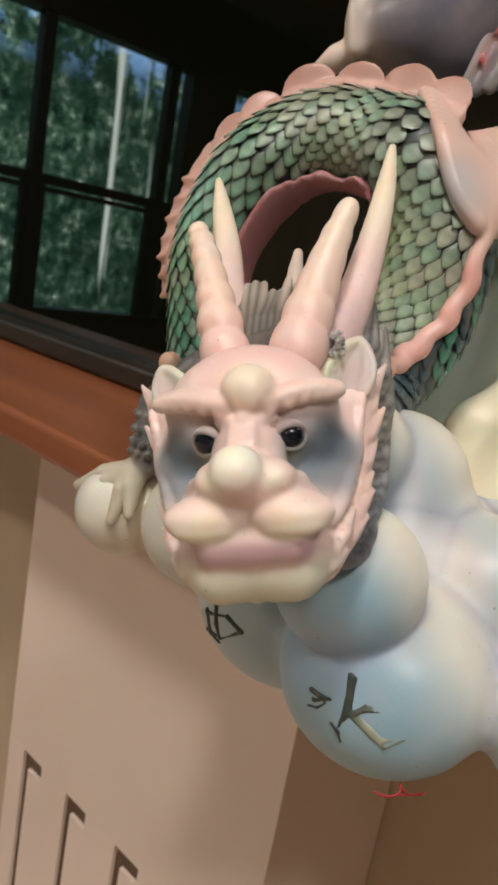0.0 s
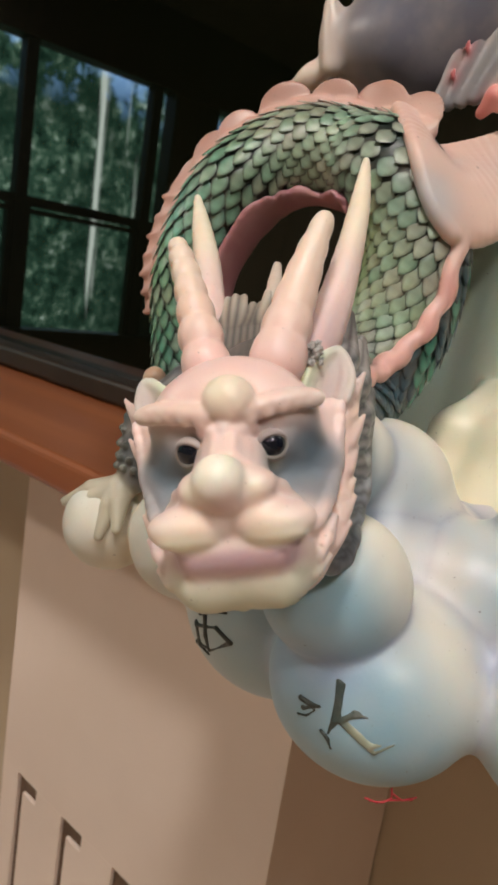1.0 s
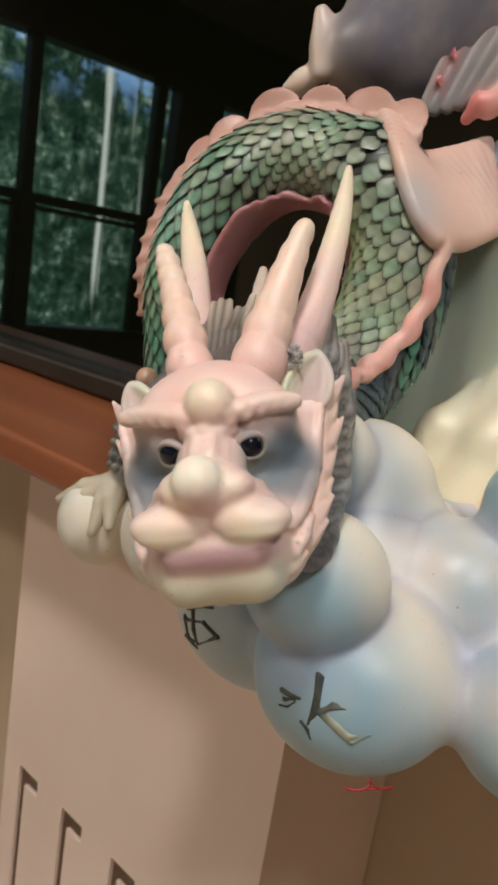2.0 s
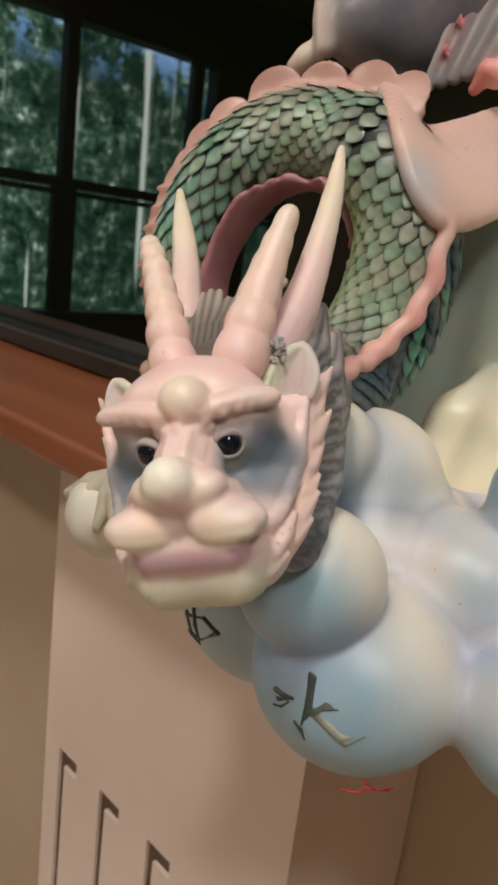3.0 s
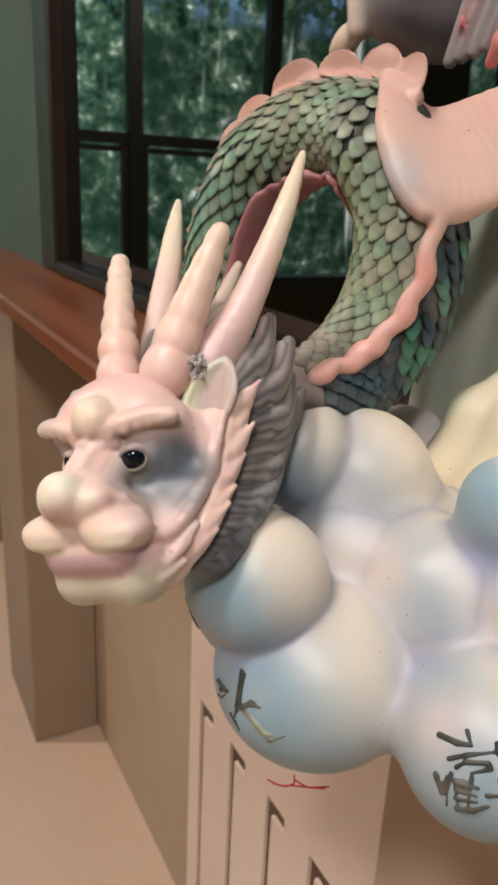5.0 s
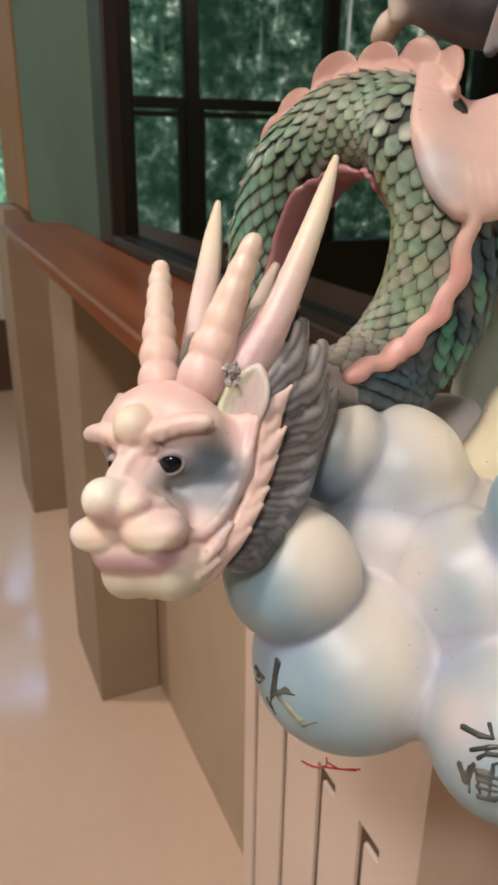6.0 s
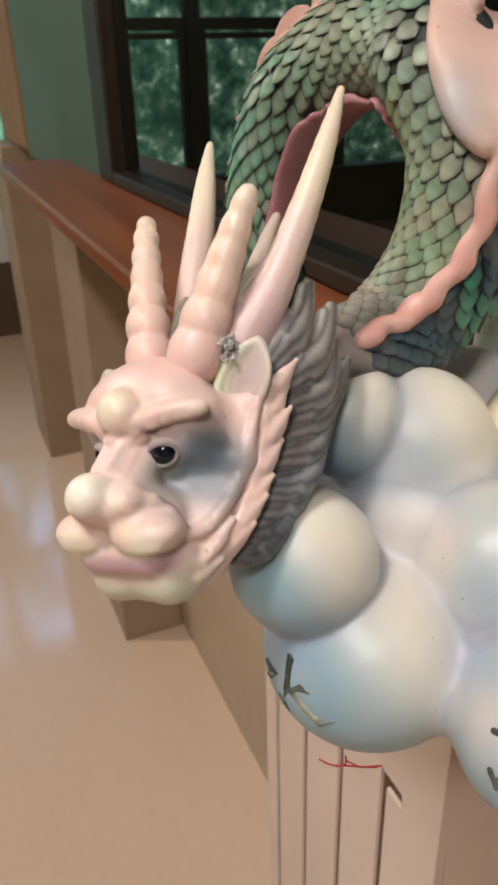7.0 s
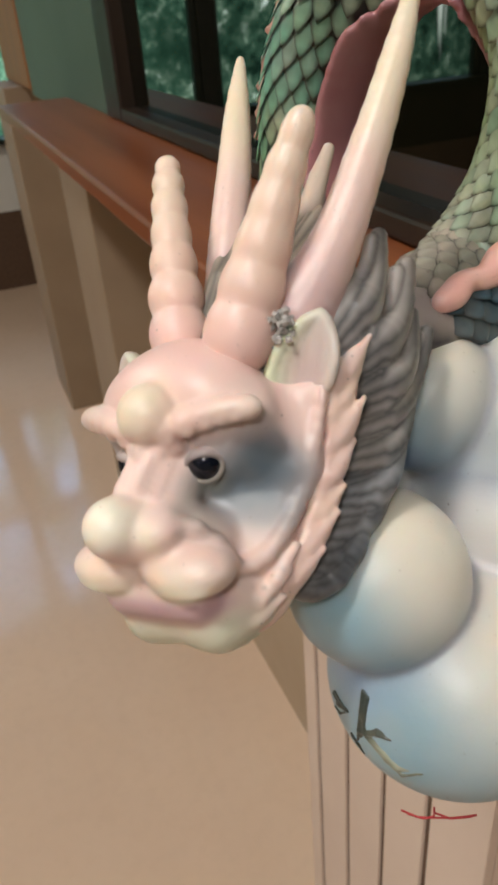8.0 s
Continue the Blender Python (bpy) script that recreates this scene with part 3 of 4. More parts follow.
def cheek_spray(v, c, f0, u0, r, col, k):
    """Glaze sprayed from the side on both cheeks."""
    q = (v - HEAD) @ HAX.T
    w = k * np.exp(-(((q[:, 1] - f0) ** 2 + 0.6 * (q[:, 2] - u0) ** 2) / (r * r)) ** 1.5) * np.clip((np.abs(q[:, 0]) - 0.45) / 0.3, 0, 1)
    c += w[:, None] * (np.array(col) - c)


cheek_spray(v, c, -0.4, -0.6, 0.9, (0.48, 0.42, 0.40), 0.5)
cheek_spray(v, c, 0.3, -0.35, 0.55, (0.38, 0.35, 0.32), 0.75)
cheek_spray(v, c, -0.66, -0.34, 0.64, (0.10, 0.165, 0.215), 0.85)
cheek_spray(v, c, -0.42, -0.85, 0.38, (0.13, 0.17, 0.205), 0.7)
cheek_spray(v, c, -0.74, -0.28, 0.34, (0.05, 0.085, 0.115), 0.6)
airbrush(v, c, [(hd(*p), 0.055, (0.16, 0.10, 0.08), 0.85) for p in ((1.78, 0.05, -1.98), (1.62, 0.3, -2.05), (1.1, -0.05, -1.4), (1.98, -0.45, -1.72), (1.52, 0.5, -2.32), (1.84, -0.02, -1.9), (2.02, -0.9, -1.3), (1.2, -0.1, -1.52))])
q_head = (v - HEAD) @ HAX.T
band = np.exp(-((q_head[:, 2] + 1.84) / 0.24) ** 4) * np.clip((q_head[:, 1] - 0.6) / 0.3, 0, 1)
c += 0.9 * band[:, None] * (np.array((0.50, 0.32, 0.35)) - c)
jaw = np.clip((-2.2 - q_head[:, 2]) / 0.2, 0, 1) * np.clip((q_head[:, 1] - 0.2) / 0.5, 0, 1)
c += 0.5 * jaw[:, None] * (np.array((0.60, 0.57, 0.46)) - c)
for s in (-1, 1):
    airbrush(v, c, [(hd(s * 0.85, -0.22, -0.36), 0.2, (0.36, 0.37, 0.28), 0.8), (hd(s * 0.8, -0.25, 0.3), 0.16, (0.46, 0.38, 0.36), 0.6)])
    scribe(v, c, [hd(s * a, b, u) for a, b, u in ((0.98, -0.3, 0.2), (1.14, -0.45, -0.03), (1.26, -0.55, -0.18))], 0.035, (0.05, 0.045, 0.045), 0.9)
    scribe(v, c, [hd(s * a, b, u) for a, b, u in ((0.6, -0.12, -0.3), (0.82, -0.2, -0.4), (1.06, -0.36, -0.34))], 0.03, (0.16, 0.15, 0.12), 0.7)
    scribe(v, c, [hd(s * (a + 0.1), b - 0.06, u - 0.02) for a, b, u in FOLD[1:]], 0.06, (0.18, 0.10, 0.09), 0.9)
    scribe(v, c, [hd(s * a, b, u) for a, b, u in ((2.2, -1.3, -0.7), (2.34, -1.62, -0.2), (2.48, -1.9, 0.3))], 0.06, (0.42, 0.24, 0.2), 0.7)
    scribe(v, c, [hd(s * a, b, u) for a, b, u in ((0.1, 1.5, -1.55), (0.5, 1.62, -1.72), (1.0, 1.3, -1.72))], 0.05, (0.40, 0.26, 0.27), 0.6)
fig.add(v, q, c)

# frills, ears, horns and spikes
trim = []
FRILL = np.array([(1.4, 0.3, -2.75), (1.8, -0.1, -2.35), (2.06, -0.5, -1.95), (2.26, -1.05, -1.5), (2.42, -1.55, -0.95), (2.55, -1.95, -0.35), (2.66, -2.25, 0.25), (2.75, -2.5, 0.65)])


def petal(p, way, flat, r, col):
    """A flat leaf-like lobe along a way, facing flat."""
    a = np.array(way) / np.linalg.norm(way)
    b = np.cross(np.array(flat), a)
    b = b / np.linalg.norm(b)
    return ball(p, r, col, np.array([a, b, np.cross(a, b)]))


FLIP = lambda p, s: hd(s * p[0], p[1], p[2])
for s in (-1, 1):
    for i in range(8):
        k = (i + 0.4) / 8
        p, n = along(FRILL, k) * (0.95 if s > 0 else 0.88, 1.0, 1.0), along(FRILL, k + 0.05) - along(FRILL, k - 0.05)
        n = n / np.linalg.norm(n)
        way = 0.85 * (FLIP(n, s) - HEAD) + (0.34 + 0.1 * (i % 2)) * s * LAX - (0.55 - 0.12 * (i % 3)) * FAX
        way = way / np.linalg.norm(way)
        flat, big = s * LAX * 0.8 + FAX * 0.6, 0.52 + 0.1 * (i % 3)
        tone = PINK if i % 3 else (0.80, 0.60, 0.48)
        trim.append(petal(FLIP(p, s), way, flat, (big, 0.24, 0.11), tone))
        trim.append(rod(FLIP(p, s) + 0.1 * way, FLIP(p, s) + (big + 0.18) * way, 0.15, 0.05, tone))
    edge = FRILL * (0.9 if s > 0 else 0.82, 1.0, 1.0) + (0.02, 0.08, 0.0)
    for i in range(18):
        trim.append(rod(FLIP(along(edge, i / 18), s), FLIP(along(edge, (i + 1) / 18), s), 0.12, 0.12, (0.66, 0.45, 0.40)))
    # cupped ear: green fore rim, pale hind rim, mauve hollow
    grow = 1.0 if s > 0 else 0.8
    tip, low = np.array((2.4, -2.5, 1.58)), np.array((2.0, -1.85, 0.42))
    fore = np.array([(1.5, -1.72, 0.45), (1.5, -1.85, 0.8), (1.72, -2.05, 1.2), (2.08, -2.3, 1.48), tip])
    hind = np.array([(2.45, -1.98, 0.45), (2.6, -2.1, 0.75), (2.64, -2.25, 1.05), (2.56, -2.4, 1.36), tip])
    size = lambda p: FLIP(low + grow * (np.array(p) - low) - (0.0 if s > 0 else 0.25) * np.array((1, 0, 0)), s)
    for i in range(10):
        a, b = i / 10, (i + 1) / 10
        trim.append(rod(size(along(fore, a)), size(along(fore, b)), 0.13 - 0.05 * a, 0.13 - 0.05 * b, (0.60, 0.68, 0.47)))
        trim.append(rod(size(along(hind, a)), size(along(hind, b)), 0.08, 0.07, (0.64, 0.60, 0.54)))
        if i < 9:
            for m in range(1, 6):
                w = m / 6
                p = along(fore, a) * (1 - w) + along(hind, a) * w + np.array((-0.06, -0.26, 0.0)) * math.sin(math.pi * w) * (1 - 0.6 * a)
                trim.append(ball(size(p), 0.13, (0.62, 0.60, 0.50) if m < 2 else (0.54, 0.43, 0.42)))


def horn(a, m, b, r0, r1, knobs, bulge):
    out = []
    a, m, b = np.array(hd(*a)), np.array(hd(*m)), np.array(hd(*b))
    for i in range(44):
        t = i / 43
        p = (1 - t) ** 2 * a + 2 * t * (1 - t) * (2 * m - 0.5 * a - 0.5 * b) + t * t * b
        r = (r0 + (r1 - r0) * t) * (1.0 + bulge * (0.7 + 0.3 * math.sin(9 * t)) * math.sin(2 * math.pi * knobs * t + 0.6))
        out.append(ball(p, r, ROSY if t < 0.15 else (0.80, 0.59, 0.49) if t < 0.6 else (0.80, 0.64, 0.52)))
    return out


horns = horn((1.04, -1.95, 1.5), (1.72, -2.9, 3.15), (2.4, -3.6, 4.5), 0.62, 0.24, 5.5, 0.07)
horns += horn((-0.6, -2.35, 1.5), (-0.92, -3.5, 3.2), (-1.27, -4.55, 4.42), 0.52, 0.24, 6, 0.165)
spikes = []
for pts, rr in (([(1.7, -3.0, 1.5), (2.35, -3.7, 2.4), (2.97, -4.8, 3.8), (3.43, -5.8, 5.1), (3.71, -6.6, 6.13)], [0.66, 0.46, 0.35, 0.25, 0.1]),
                ([(-0.7, -4.0, 1.2), (-0.75, -5.0, 2.6), (-0.83, -6.2, 3.95), (-1.0, -7.3, 5.1), (-1.13, -8.2, 6.04)], [0.5, 0.42, 0.37, 0.27, 0.1])):
    table, rads = np.array([hd(*p) for p in pts]), np.array(rr)
    for i in range(16):
        spikes.append(rod(along(table, i / 16), along(table, (i + 1) / 16), along(rads, i / 16), along(rads, (i + 1) / 16), (0.60, 0.43, 0.43) if i < 3 else PINK if i < 8 else CREAM))
v, q, c = cast(trim, 0.07, 0.045, 0.1)
fig.add(v, q, c)
for group, k in ((horns, 0.03), (spikes, 0.04)):
    v, q, c = cast(group, k, 0.045, 0.3)
    fig.add(v, q, c)

# eyes


def globe(c, r, n=20):
    th, ph = np.meshgrid(np.linspace(0, np.pi, n), np.linspace(0, 2 * np.pi, 2 * n, endpoint=False), indexing="ij")
    vs = np.stack([np.sin(th) * np.cos(ph), np.sin(th) * np.sin(ph), np.cos(th)], -1).reshape(-1, 3) * r + np.array(c)
    fs = [(i * 2 * n + j, i * 2 * n + (j + 1) % (2 * n), (i + 1) * 2 * n + (j + 1) % (2 * n), (i + 1) * 2 * n + j) for i in range(n - 1) for j in range(2 * n)]
    return vs, [f[::-1] for f in fs]


lids = []
for s in (-1, 1):
    vs, fs = globe(hd(s * 0.8, -0.33, 0.0), 0.325)
    fig.add(vs, fs, (0.01, 0.01, 0.012), 1)
    n, across = np.array((0.42, 0.907, 0.0)), np.array((0.907, -0.42, 0.0))
    # the lids close round an almond opening, row by row
    for row in range(4):
        ring_pts = []
        for i in range(25):
            t = 2 * math.pi * i / 24
            tall = 0.80 if math.sin(t) > 0 else 0.86
            wide = min(1.5, 1 / math.hypot(math.cos(t) / 1.16, math.sin(t) / tall) + 0.17 * row)
            way = math.cos(wide) * n + math.sin(wide) * (math.cos(t) * across + math.sin(t) * np.array((0, 0, 1.0)))
            p = np.array((0.8, -0.33, 0.0)) + (0.33 - 0.014 * row) * way
            ring_pts.append(hd(s * p[0], p[1], p[2]))
        for i in range(24):
            tone = (0.17, 0.14, 0.14) if row == 0 else (0.46, 0.39, 0.38) if i < 12 else (0.41, 0.40, 0.34)
            lids.append(rod(ring_pts[i], ring_pts[i + 1], 0.034, 0.034, tone))
v, q, c = cast(lids, 0.06, 0.03, 0.06)
fig.add(v, q, c)

# mane
rng = random.Random(4)
mane = [rod(hd(0.6, -3.2, 0.4), (-10.9, 18.6, 101.2), 1.6, 1.1, HAIR), hball(1.7, -2.9, -0.35, (0.8, 1.1, 1.5), HAIRD), hball(1.9, -3.7, 1.0, (0.8, 0.8, 1.4), HAIR), ball((-11.1, 18.35, 102.1), 1.42, HAIR)]
ENDS = np.array([(2.8, -4.6, 2.75), (3.1, -5.0, 1.5), (3.2, -5.0, 0.4), (2.95, -4.3, -0.6), (2.7, -3.6, -1.4), (2.2, -2.6, -2.05), (1.8, -1.7, -2.45)])
STARTS = np.array([(2.1, -3.0, 1.2), (2.2, -2.9, 0.3), (2.2, -2.7, -0.5), (2.1, -2.3, -1.2), (1.9, -1.7, -1.9), (1.85, -1.0, -2.4), (1.6, -0.5, -2.7)])


def smooth_row(table, s):
    n = len(table) - 1
    i = min(int(s * n), n - 1)
    t = s * n - i
    return table[i] * (1 - t) + table[i + 1] * t


strands = []
for i in range(9):
    k = (i + 0.5) / 9
    fat = rng.uniform(0.78, 0.95)
    for strand in range(4):
        w = (strand - 1.5) / 1.5
        kk = min(max(k + w * 0.055 + 0.03, 0), 1)
        a, b = smooth_row(STARTS, kk), smooth_row(ENDS, min(max(k + w * 0.012 - 0.02, 0), 1))
        reach = 1.0 + 0.08 * math.sin(i * 2.4) - 0.14 * abs(w) - 0.05 * rng.random()
        b = a + (b - a) * reach
        lift = 0.04 + 0.16 * (1 - abs(w)) + 0.07 * (i % 3)
        pts = []
        for t in np.linspace(0, 1, 12):
            p = a * (1 - t) + b * t + np.array((lift, 0.0, -0.36 * (1 - 0.7 * k))) * math.sin(t * math.pi) + np.array((0.03, 0.0, 0.17)) * math.sin(t * 5.2 + i * 0.4)
            pts.append(hd(*p))
        g = rng.choice((0.8, 1.1, 1.45, 1.8))
        base = (0.36, 0.34, 0.33) if i < 5 else (0.27, 0.285, 0.31)
        strands.append(chain(pts, [fat * (0.2 + 0.11 * math.sin(math.pi * min(1.0, m / 7)) - 0.09 * max(0, m - 7) / 4 + (0.0 if m < 4 else 0.05)) for m in range(12)], tuple(g * m for m in base)))
for i in range(12):
    l = -0.75 + 0.17 * i
    g = rng.uniform(0.85, 1.15)
    strands.append(chain([hd(l, -3.2, 1.2), hd(l + 0.1, -4.2, 2.1), hd(l * 1.25 + 0.25, -5.2, 2.85 + rng.uniform(-0.15, 0.2))], [0.28, 0.22, 0.1], (0.42 * g, 0.36 * g, 0.30 * g)))
for end in ((-10.35, 17.75, 102.45), (-10.1, 17.75, 101.9), (-10.2, 17.6, 101.35), (-10.55, 17.95, 102.85)):
    end = np.array(end)
    mid = 0.5 * (hd(2.5, -3.4, -0.4) + end) + (0.1, -0.2, 0.25)
    strands.append(chain([hd(2.2, -3.0, -0.3), mid, end], [0.45, 0.5, 0.3], (0.36, 0.32, 0.29)))
strands.append(chain([(-11.6, 16.2, 104.6), (-12.5, 17.1, 105.6), (-12.9, 17.55, 106.05)], [0.34, 0.2, 0.13], (0.40, 0.33, 0.28)))
strands.append(chain([(-11.9, 16.9, 104.7), (-12.3, 17.6, 105.3), (-12.2, 18.0, 105.5)], [0.34, 0.2, 0.13], (0.34, 0.28, 0.24)))
mane += [q for st in strands for q in st]
v, q, c = cast(mane, 0.05, 0.045, 0.07)
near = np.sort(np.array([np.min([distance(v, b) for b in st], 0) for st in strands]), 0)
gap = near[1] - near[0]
# highlights on the strands and shade in the gaps between them, painted in
groove_shade, crest_light = np.exp(-gap / 0.07), np.clip(gap / 0.4, 0, 1)
c = c * (0.75 + 0.7 * crest_light[:, None])
c = c + 0.85 * groove_shade[:, None] * (np.array((0.022, 0.025, 0.03)) - c)
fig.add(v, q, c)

# the scaled body: a coil with a ridge along its back
COIL = np.array([(-11.23, 18.55, 102.14), (-12.02, 21.09, 102.7), (-11.67, 22.45, 104.77), (-11.57, 22.61, 107.53), (-12.61, 22.31, 109.38), (-14.5, 22.63, 109.98),
                 (-16.45, 21.97, 110.04), (-17.81, 20.79, 108.83), (-18.5, 20.34, 107.5), (-18.9, 20.1, 106.2), (-18.9, 19.9, 104.9), (-18.5, 19.8, 103.2), (-18.0, 19.6, 101.4)])
COIL_R = np.array([1.42, 1.58, 1.7, 1.62, 1.61, 1.57, 1.53, 1.5, 1.44, 1.36, 1.3, 1.25, 1.2])
BACKS = np.array([(0.7, -0.55, 0.5), (0.75, -0.55, 0.35), (0.85, -0.4, 0.2), (0.9, -0.15, 0.35), (0.6, 0.1, 0.8), (-0.1, 0.0, 1.0), (-0.75, -0.15, 0.65), (-1, -0.3, 0.15), (-0.95, -0.35, 0), (-1, -0.1, -0.2), (-1, 0, 0)])


def ring(s):
    """Centre, tangent, back, side and radius of the coil at s."""
    c = along(COIL, s)
    t = along(COIL, s + 0.004) - along(COIL, s - 0.004)
    t = t / np.linalg.norm(t)
    d = along(BACKS, s)
    d = d - t * (d @ t)
    d = d / np.linalg.norm(d)
    return c, t, d, np.cross(t, d), along(COIL_R, s)


def skin(s, phi, lift=0.0):
    c, t, d, e, r = ring(s)
    return c + (r + lift) * (math.cos(phi) * d + math.sin(phi) * e)


NS, NP = 150, 48
tube = [skin(i / NS, 2 * math.pi * j / NP, -0.02) for i in range(NS + 1) for j in range(NP)]
tf = [(i * NP + j, i * NP + (j + 1) % NP, (i + 1) * NP + (j + 1) % NP, (i + 1) * NP + j) for i in range(NS) for j in range(NP)]
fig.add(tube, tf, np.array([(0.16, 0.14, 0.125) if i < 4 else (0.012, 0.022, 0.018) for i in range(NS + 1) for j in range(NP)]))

# belly: a ribbed rose band along the inside
belly = []
for i in range(36):
    s = 0.14 + 0.76 * i / 35
    cc, t, d, e, r = ring(s)
    belly.append(ball(cc - d * (r - 0.08), (0.36, 0.22, r * 0.74), ROSE if i % 2 else (0.36, 0.15, 0.17), np.array([t, d, e])))
v, q, c = cast(belly, 0.2, 0.07, 0.2)
fig.add(v, q, c)

# scales, each a domed shield with a free tip
PAINTS = np.array([(0.33, 0.28, 0.25), (0.33, 0.30, 0.25), (0.30, 0.33, 0.23), (0.29, 0.31, 0.26), (0.26, 0.31, 0.24), (0.26, 0.27, 0.20), (0.19, 0.28, 0.20), (0.12, 0.30, 0.24), (0.22, 0.29, 0.16), (0.10, 0.22, 0.15), (0.10, 0.2, 0.15)])
length = np.cumsum([0] + [np.linalg.norm(along(COIL, (i + 1) / 200) - along(COIL, i / 200)) for i in range(200)])
total_len = length[-1]
STEP, ARC = 0.44, 2.45
NROW = int(total_len / STEP)
DOWN = np.array((-0.5, 0.0, -0.9))
for i in range(NROW):
    s = np.interp((i + 0.5) / NROW * total_len, length, np.arange(201) / 200)
    c0, t0, d0, e0, r0 = ring(s)
    NCOL = 7 if s < 0.58 else 6
    across = ARC / NCOL * r0
    for side in (-1, 1):
        for j in range(NCOL):
            if 0.26 < s < 0.37 and (j == 0 or side > 0):
                continue
            phi = side * (0.12 + (j + 0.5 * (i % 2)) * (ARC / NCOL))
            nrm = math.cos(phi) * d0 + math.sin(phi) * e0
            p = c0 + r0 * nrm
            lat = side * (-math.sin(phi) * d0 + math.cos(phi) * e0)
            down = np.array((DOWN @ t0, DOWN @ lat))
            down[1] = max(down[1], 0.22)
            down = down / (np.linalg.norm(down) + 1e-6)
            tip = down[0] * t0 + down[1] * lat
            wid = np.cross(nrm, tip)
            ext_t, ext_l = 2.0 * STEP * 0.98, across * 0.96
            a = math.hypot(down[0] * ext_t * 1.12, down[1] * ext_l * 1.35)
            b = math.hypot(down[1] * ext_t * 0.9, down[0] * ext_l)
            k = rng.uniform(0.8, 1.2)
            base = along(PAINTS, s) * np.array((0.72, 0.86, 0.78)) * k
            base = base + rng.uniform(0, 0.45) * (np.array((0.27, 0.24, 0.21) if rng.random() < 0.4 else (0.10, 0.25, 0.18)) - base)
            near_ridge = max(0.0, 1 - abs(phi) / 0.9)
            if 0.2 < s < 0.55:
                base = base + 0.4 * near_ridge * (np.array((0.36, 0.29, 0.26)) - base)
            inner = max(0.0, (abs(phi) - 1.3) / 1.0)
            if side < 0 and 0.08 < s < 0.34:
                base = base + min(0.7, inner) * (np.array((0.27, 0.33, 0.13)) - base)
            if s < 0.1:
                base = base + 0.6 * (np.array((0.24, 0.205, 0.18)) * k - base)
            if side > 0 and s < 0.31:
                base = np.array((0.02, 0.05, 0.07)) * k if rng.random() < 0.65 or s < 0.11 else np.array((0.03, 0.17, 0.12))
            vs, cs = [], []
            # dark outlines widen towards the belly, painting in the shade inside the coil
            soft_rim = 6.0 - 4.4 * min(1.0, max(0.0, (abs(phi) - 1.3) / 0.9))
            for y in (-0.5, -0.4, -0.2, 0.0, 0.2, 0.36, 0.45, 0.5):
                yy = 2 * y
                half = (1 - abs(yy) ** 1.5) ** 0.85 if yy > 0 else (1 - abs(yy) ** 1.7) ** 0.9
                half = max(half, 0.03)
                for x in (-1, -0.86, -0.5, 0, 0.5, 0.86, 1):
                    dome = 0.045 * (1 - x * x) * (1 - yy * yy * 0.6) + 0.15 * y
                    vs.append(p + tip * y * a + wid * x * half * b * 0.5 + nrm * (dome + 0.015))
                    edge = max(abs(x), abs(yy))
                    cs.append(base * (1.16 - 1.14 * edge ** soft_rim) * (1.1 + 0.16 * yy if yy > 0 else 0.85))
            fs = [(7 * m + n, 7 * m + n + 1, 7 * m + n + 8, 7 * m + n + 7) for m in range(7) for n in range(6)]
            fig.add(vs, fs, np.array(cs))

# ridge: scalloped fins over the top, a twisted cord down the neck
fins = []
FIN_SIZE = (1.05, 1.1, 0.85, 0.95, 0.8, 0.85, 0.72, 0.76, 0.66, 0.7, 0.6, 0.62, 0.55, 0.55)
s = 0.325 + 0.92 / total_len
for i, size in enumerate(FIN_SIZE):
    cc, t, d, e, r = ring(s)
    lean = t * (0.2 if i < 6 else 0.55) + d
    lean = lean / np.linalg.norm(lean)
    tt = np.cross(lean, e)
    tone = ((0.37, 0.19, 0.15), (0.45, 0.255, 0.205), (0.41, 0.22, 0.175))[i % 3]
    fins.append(ball(cc + d * (r + 0.18), (size, size * 0.82, 0.11), tone, np.array([tt, lean, e])))
    if i > 6:
        fins.append(rod(cc + d * r, cc + d * r + lean * size * 1.25, 0.3, 0.1, tone))
    for k in (-0.5, 0.5):
        fins.append(ball(cc + d * (r - 0.05) + t * k * size, (0.6, 0.32, 0.36), (0.66, 0.42, 0.36), np.array([t, d, e])))
    s += size * 1.18 / total_len
cord = []
for i in range(48):
    s = 0.005 + 0.265 * i / 47
    cc, t, d, e, r = ring(s)
    twist = math.sin(i * 0.9)
    cord.append(ball(cc + d * (r + 0.10 + 0.03 * twist) + e * 0.09 * math.sin(i * 0.9 + 1.0), (0.34, 0.27, 0.25 + 0.04 * twist), (0.74, 0.37, 0.32) if twist > 0 else (0.70, 0.46, 0.41), np.array([t, d, e])))
# webbed fin at the shoulder
web = []
RIM = np.array([(-13.1, 22.4, 111.5), (-11.5, 21.2, 110.1), (-10.85, 21.15, 108.95), (-10.4, 21.4, 108.2), (-10.05, 21.8, 107.75)])
WEB = [RIM + np.array(e) for e in (((0, 0, 0),) * 5,
                                   ((0.4, 0.2, -0.2), (0.35, 0.5, -0.15), (0.4, 0.55, -0.05), (0.3, 0.45, 0.0), (0.1, 0.2, -0.05)),
                                   ((0.9, 0.9, -1.0), (0.75, 1.4, -0.4), (1.05, 1.6, -0.3), (0.85, 1.4, -0.2), (0.4, 1.1, 0.05)),
                                   ((1.5, 2.0, -0.7), (1.2, 2.9, -0.4), (1.3, 3.0, -0.1), (1.1, 2.8, 0.3), (0.6, 2.5, 0.85)),
                                   ((1.9, 3.6, 0.0), (1.0, 4.6, 0.0), (0.8, 4.8, 0.4), (0.5, 4.5, 0.9), (0.1, 4.1, 1.3)))]
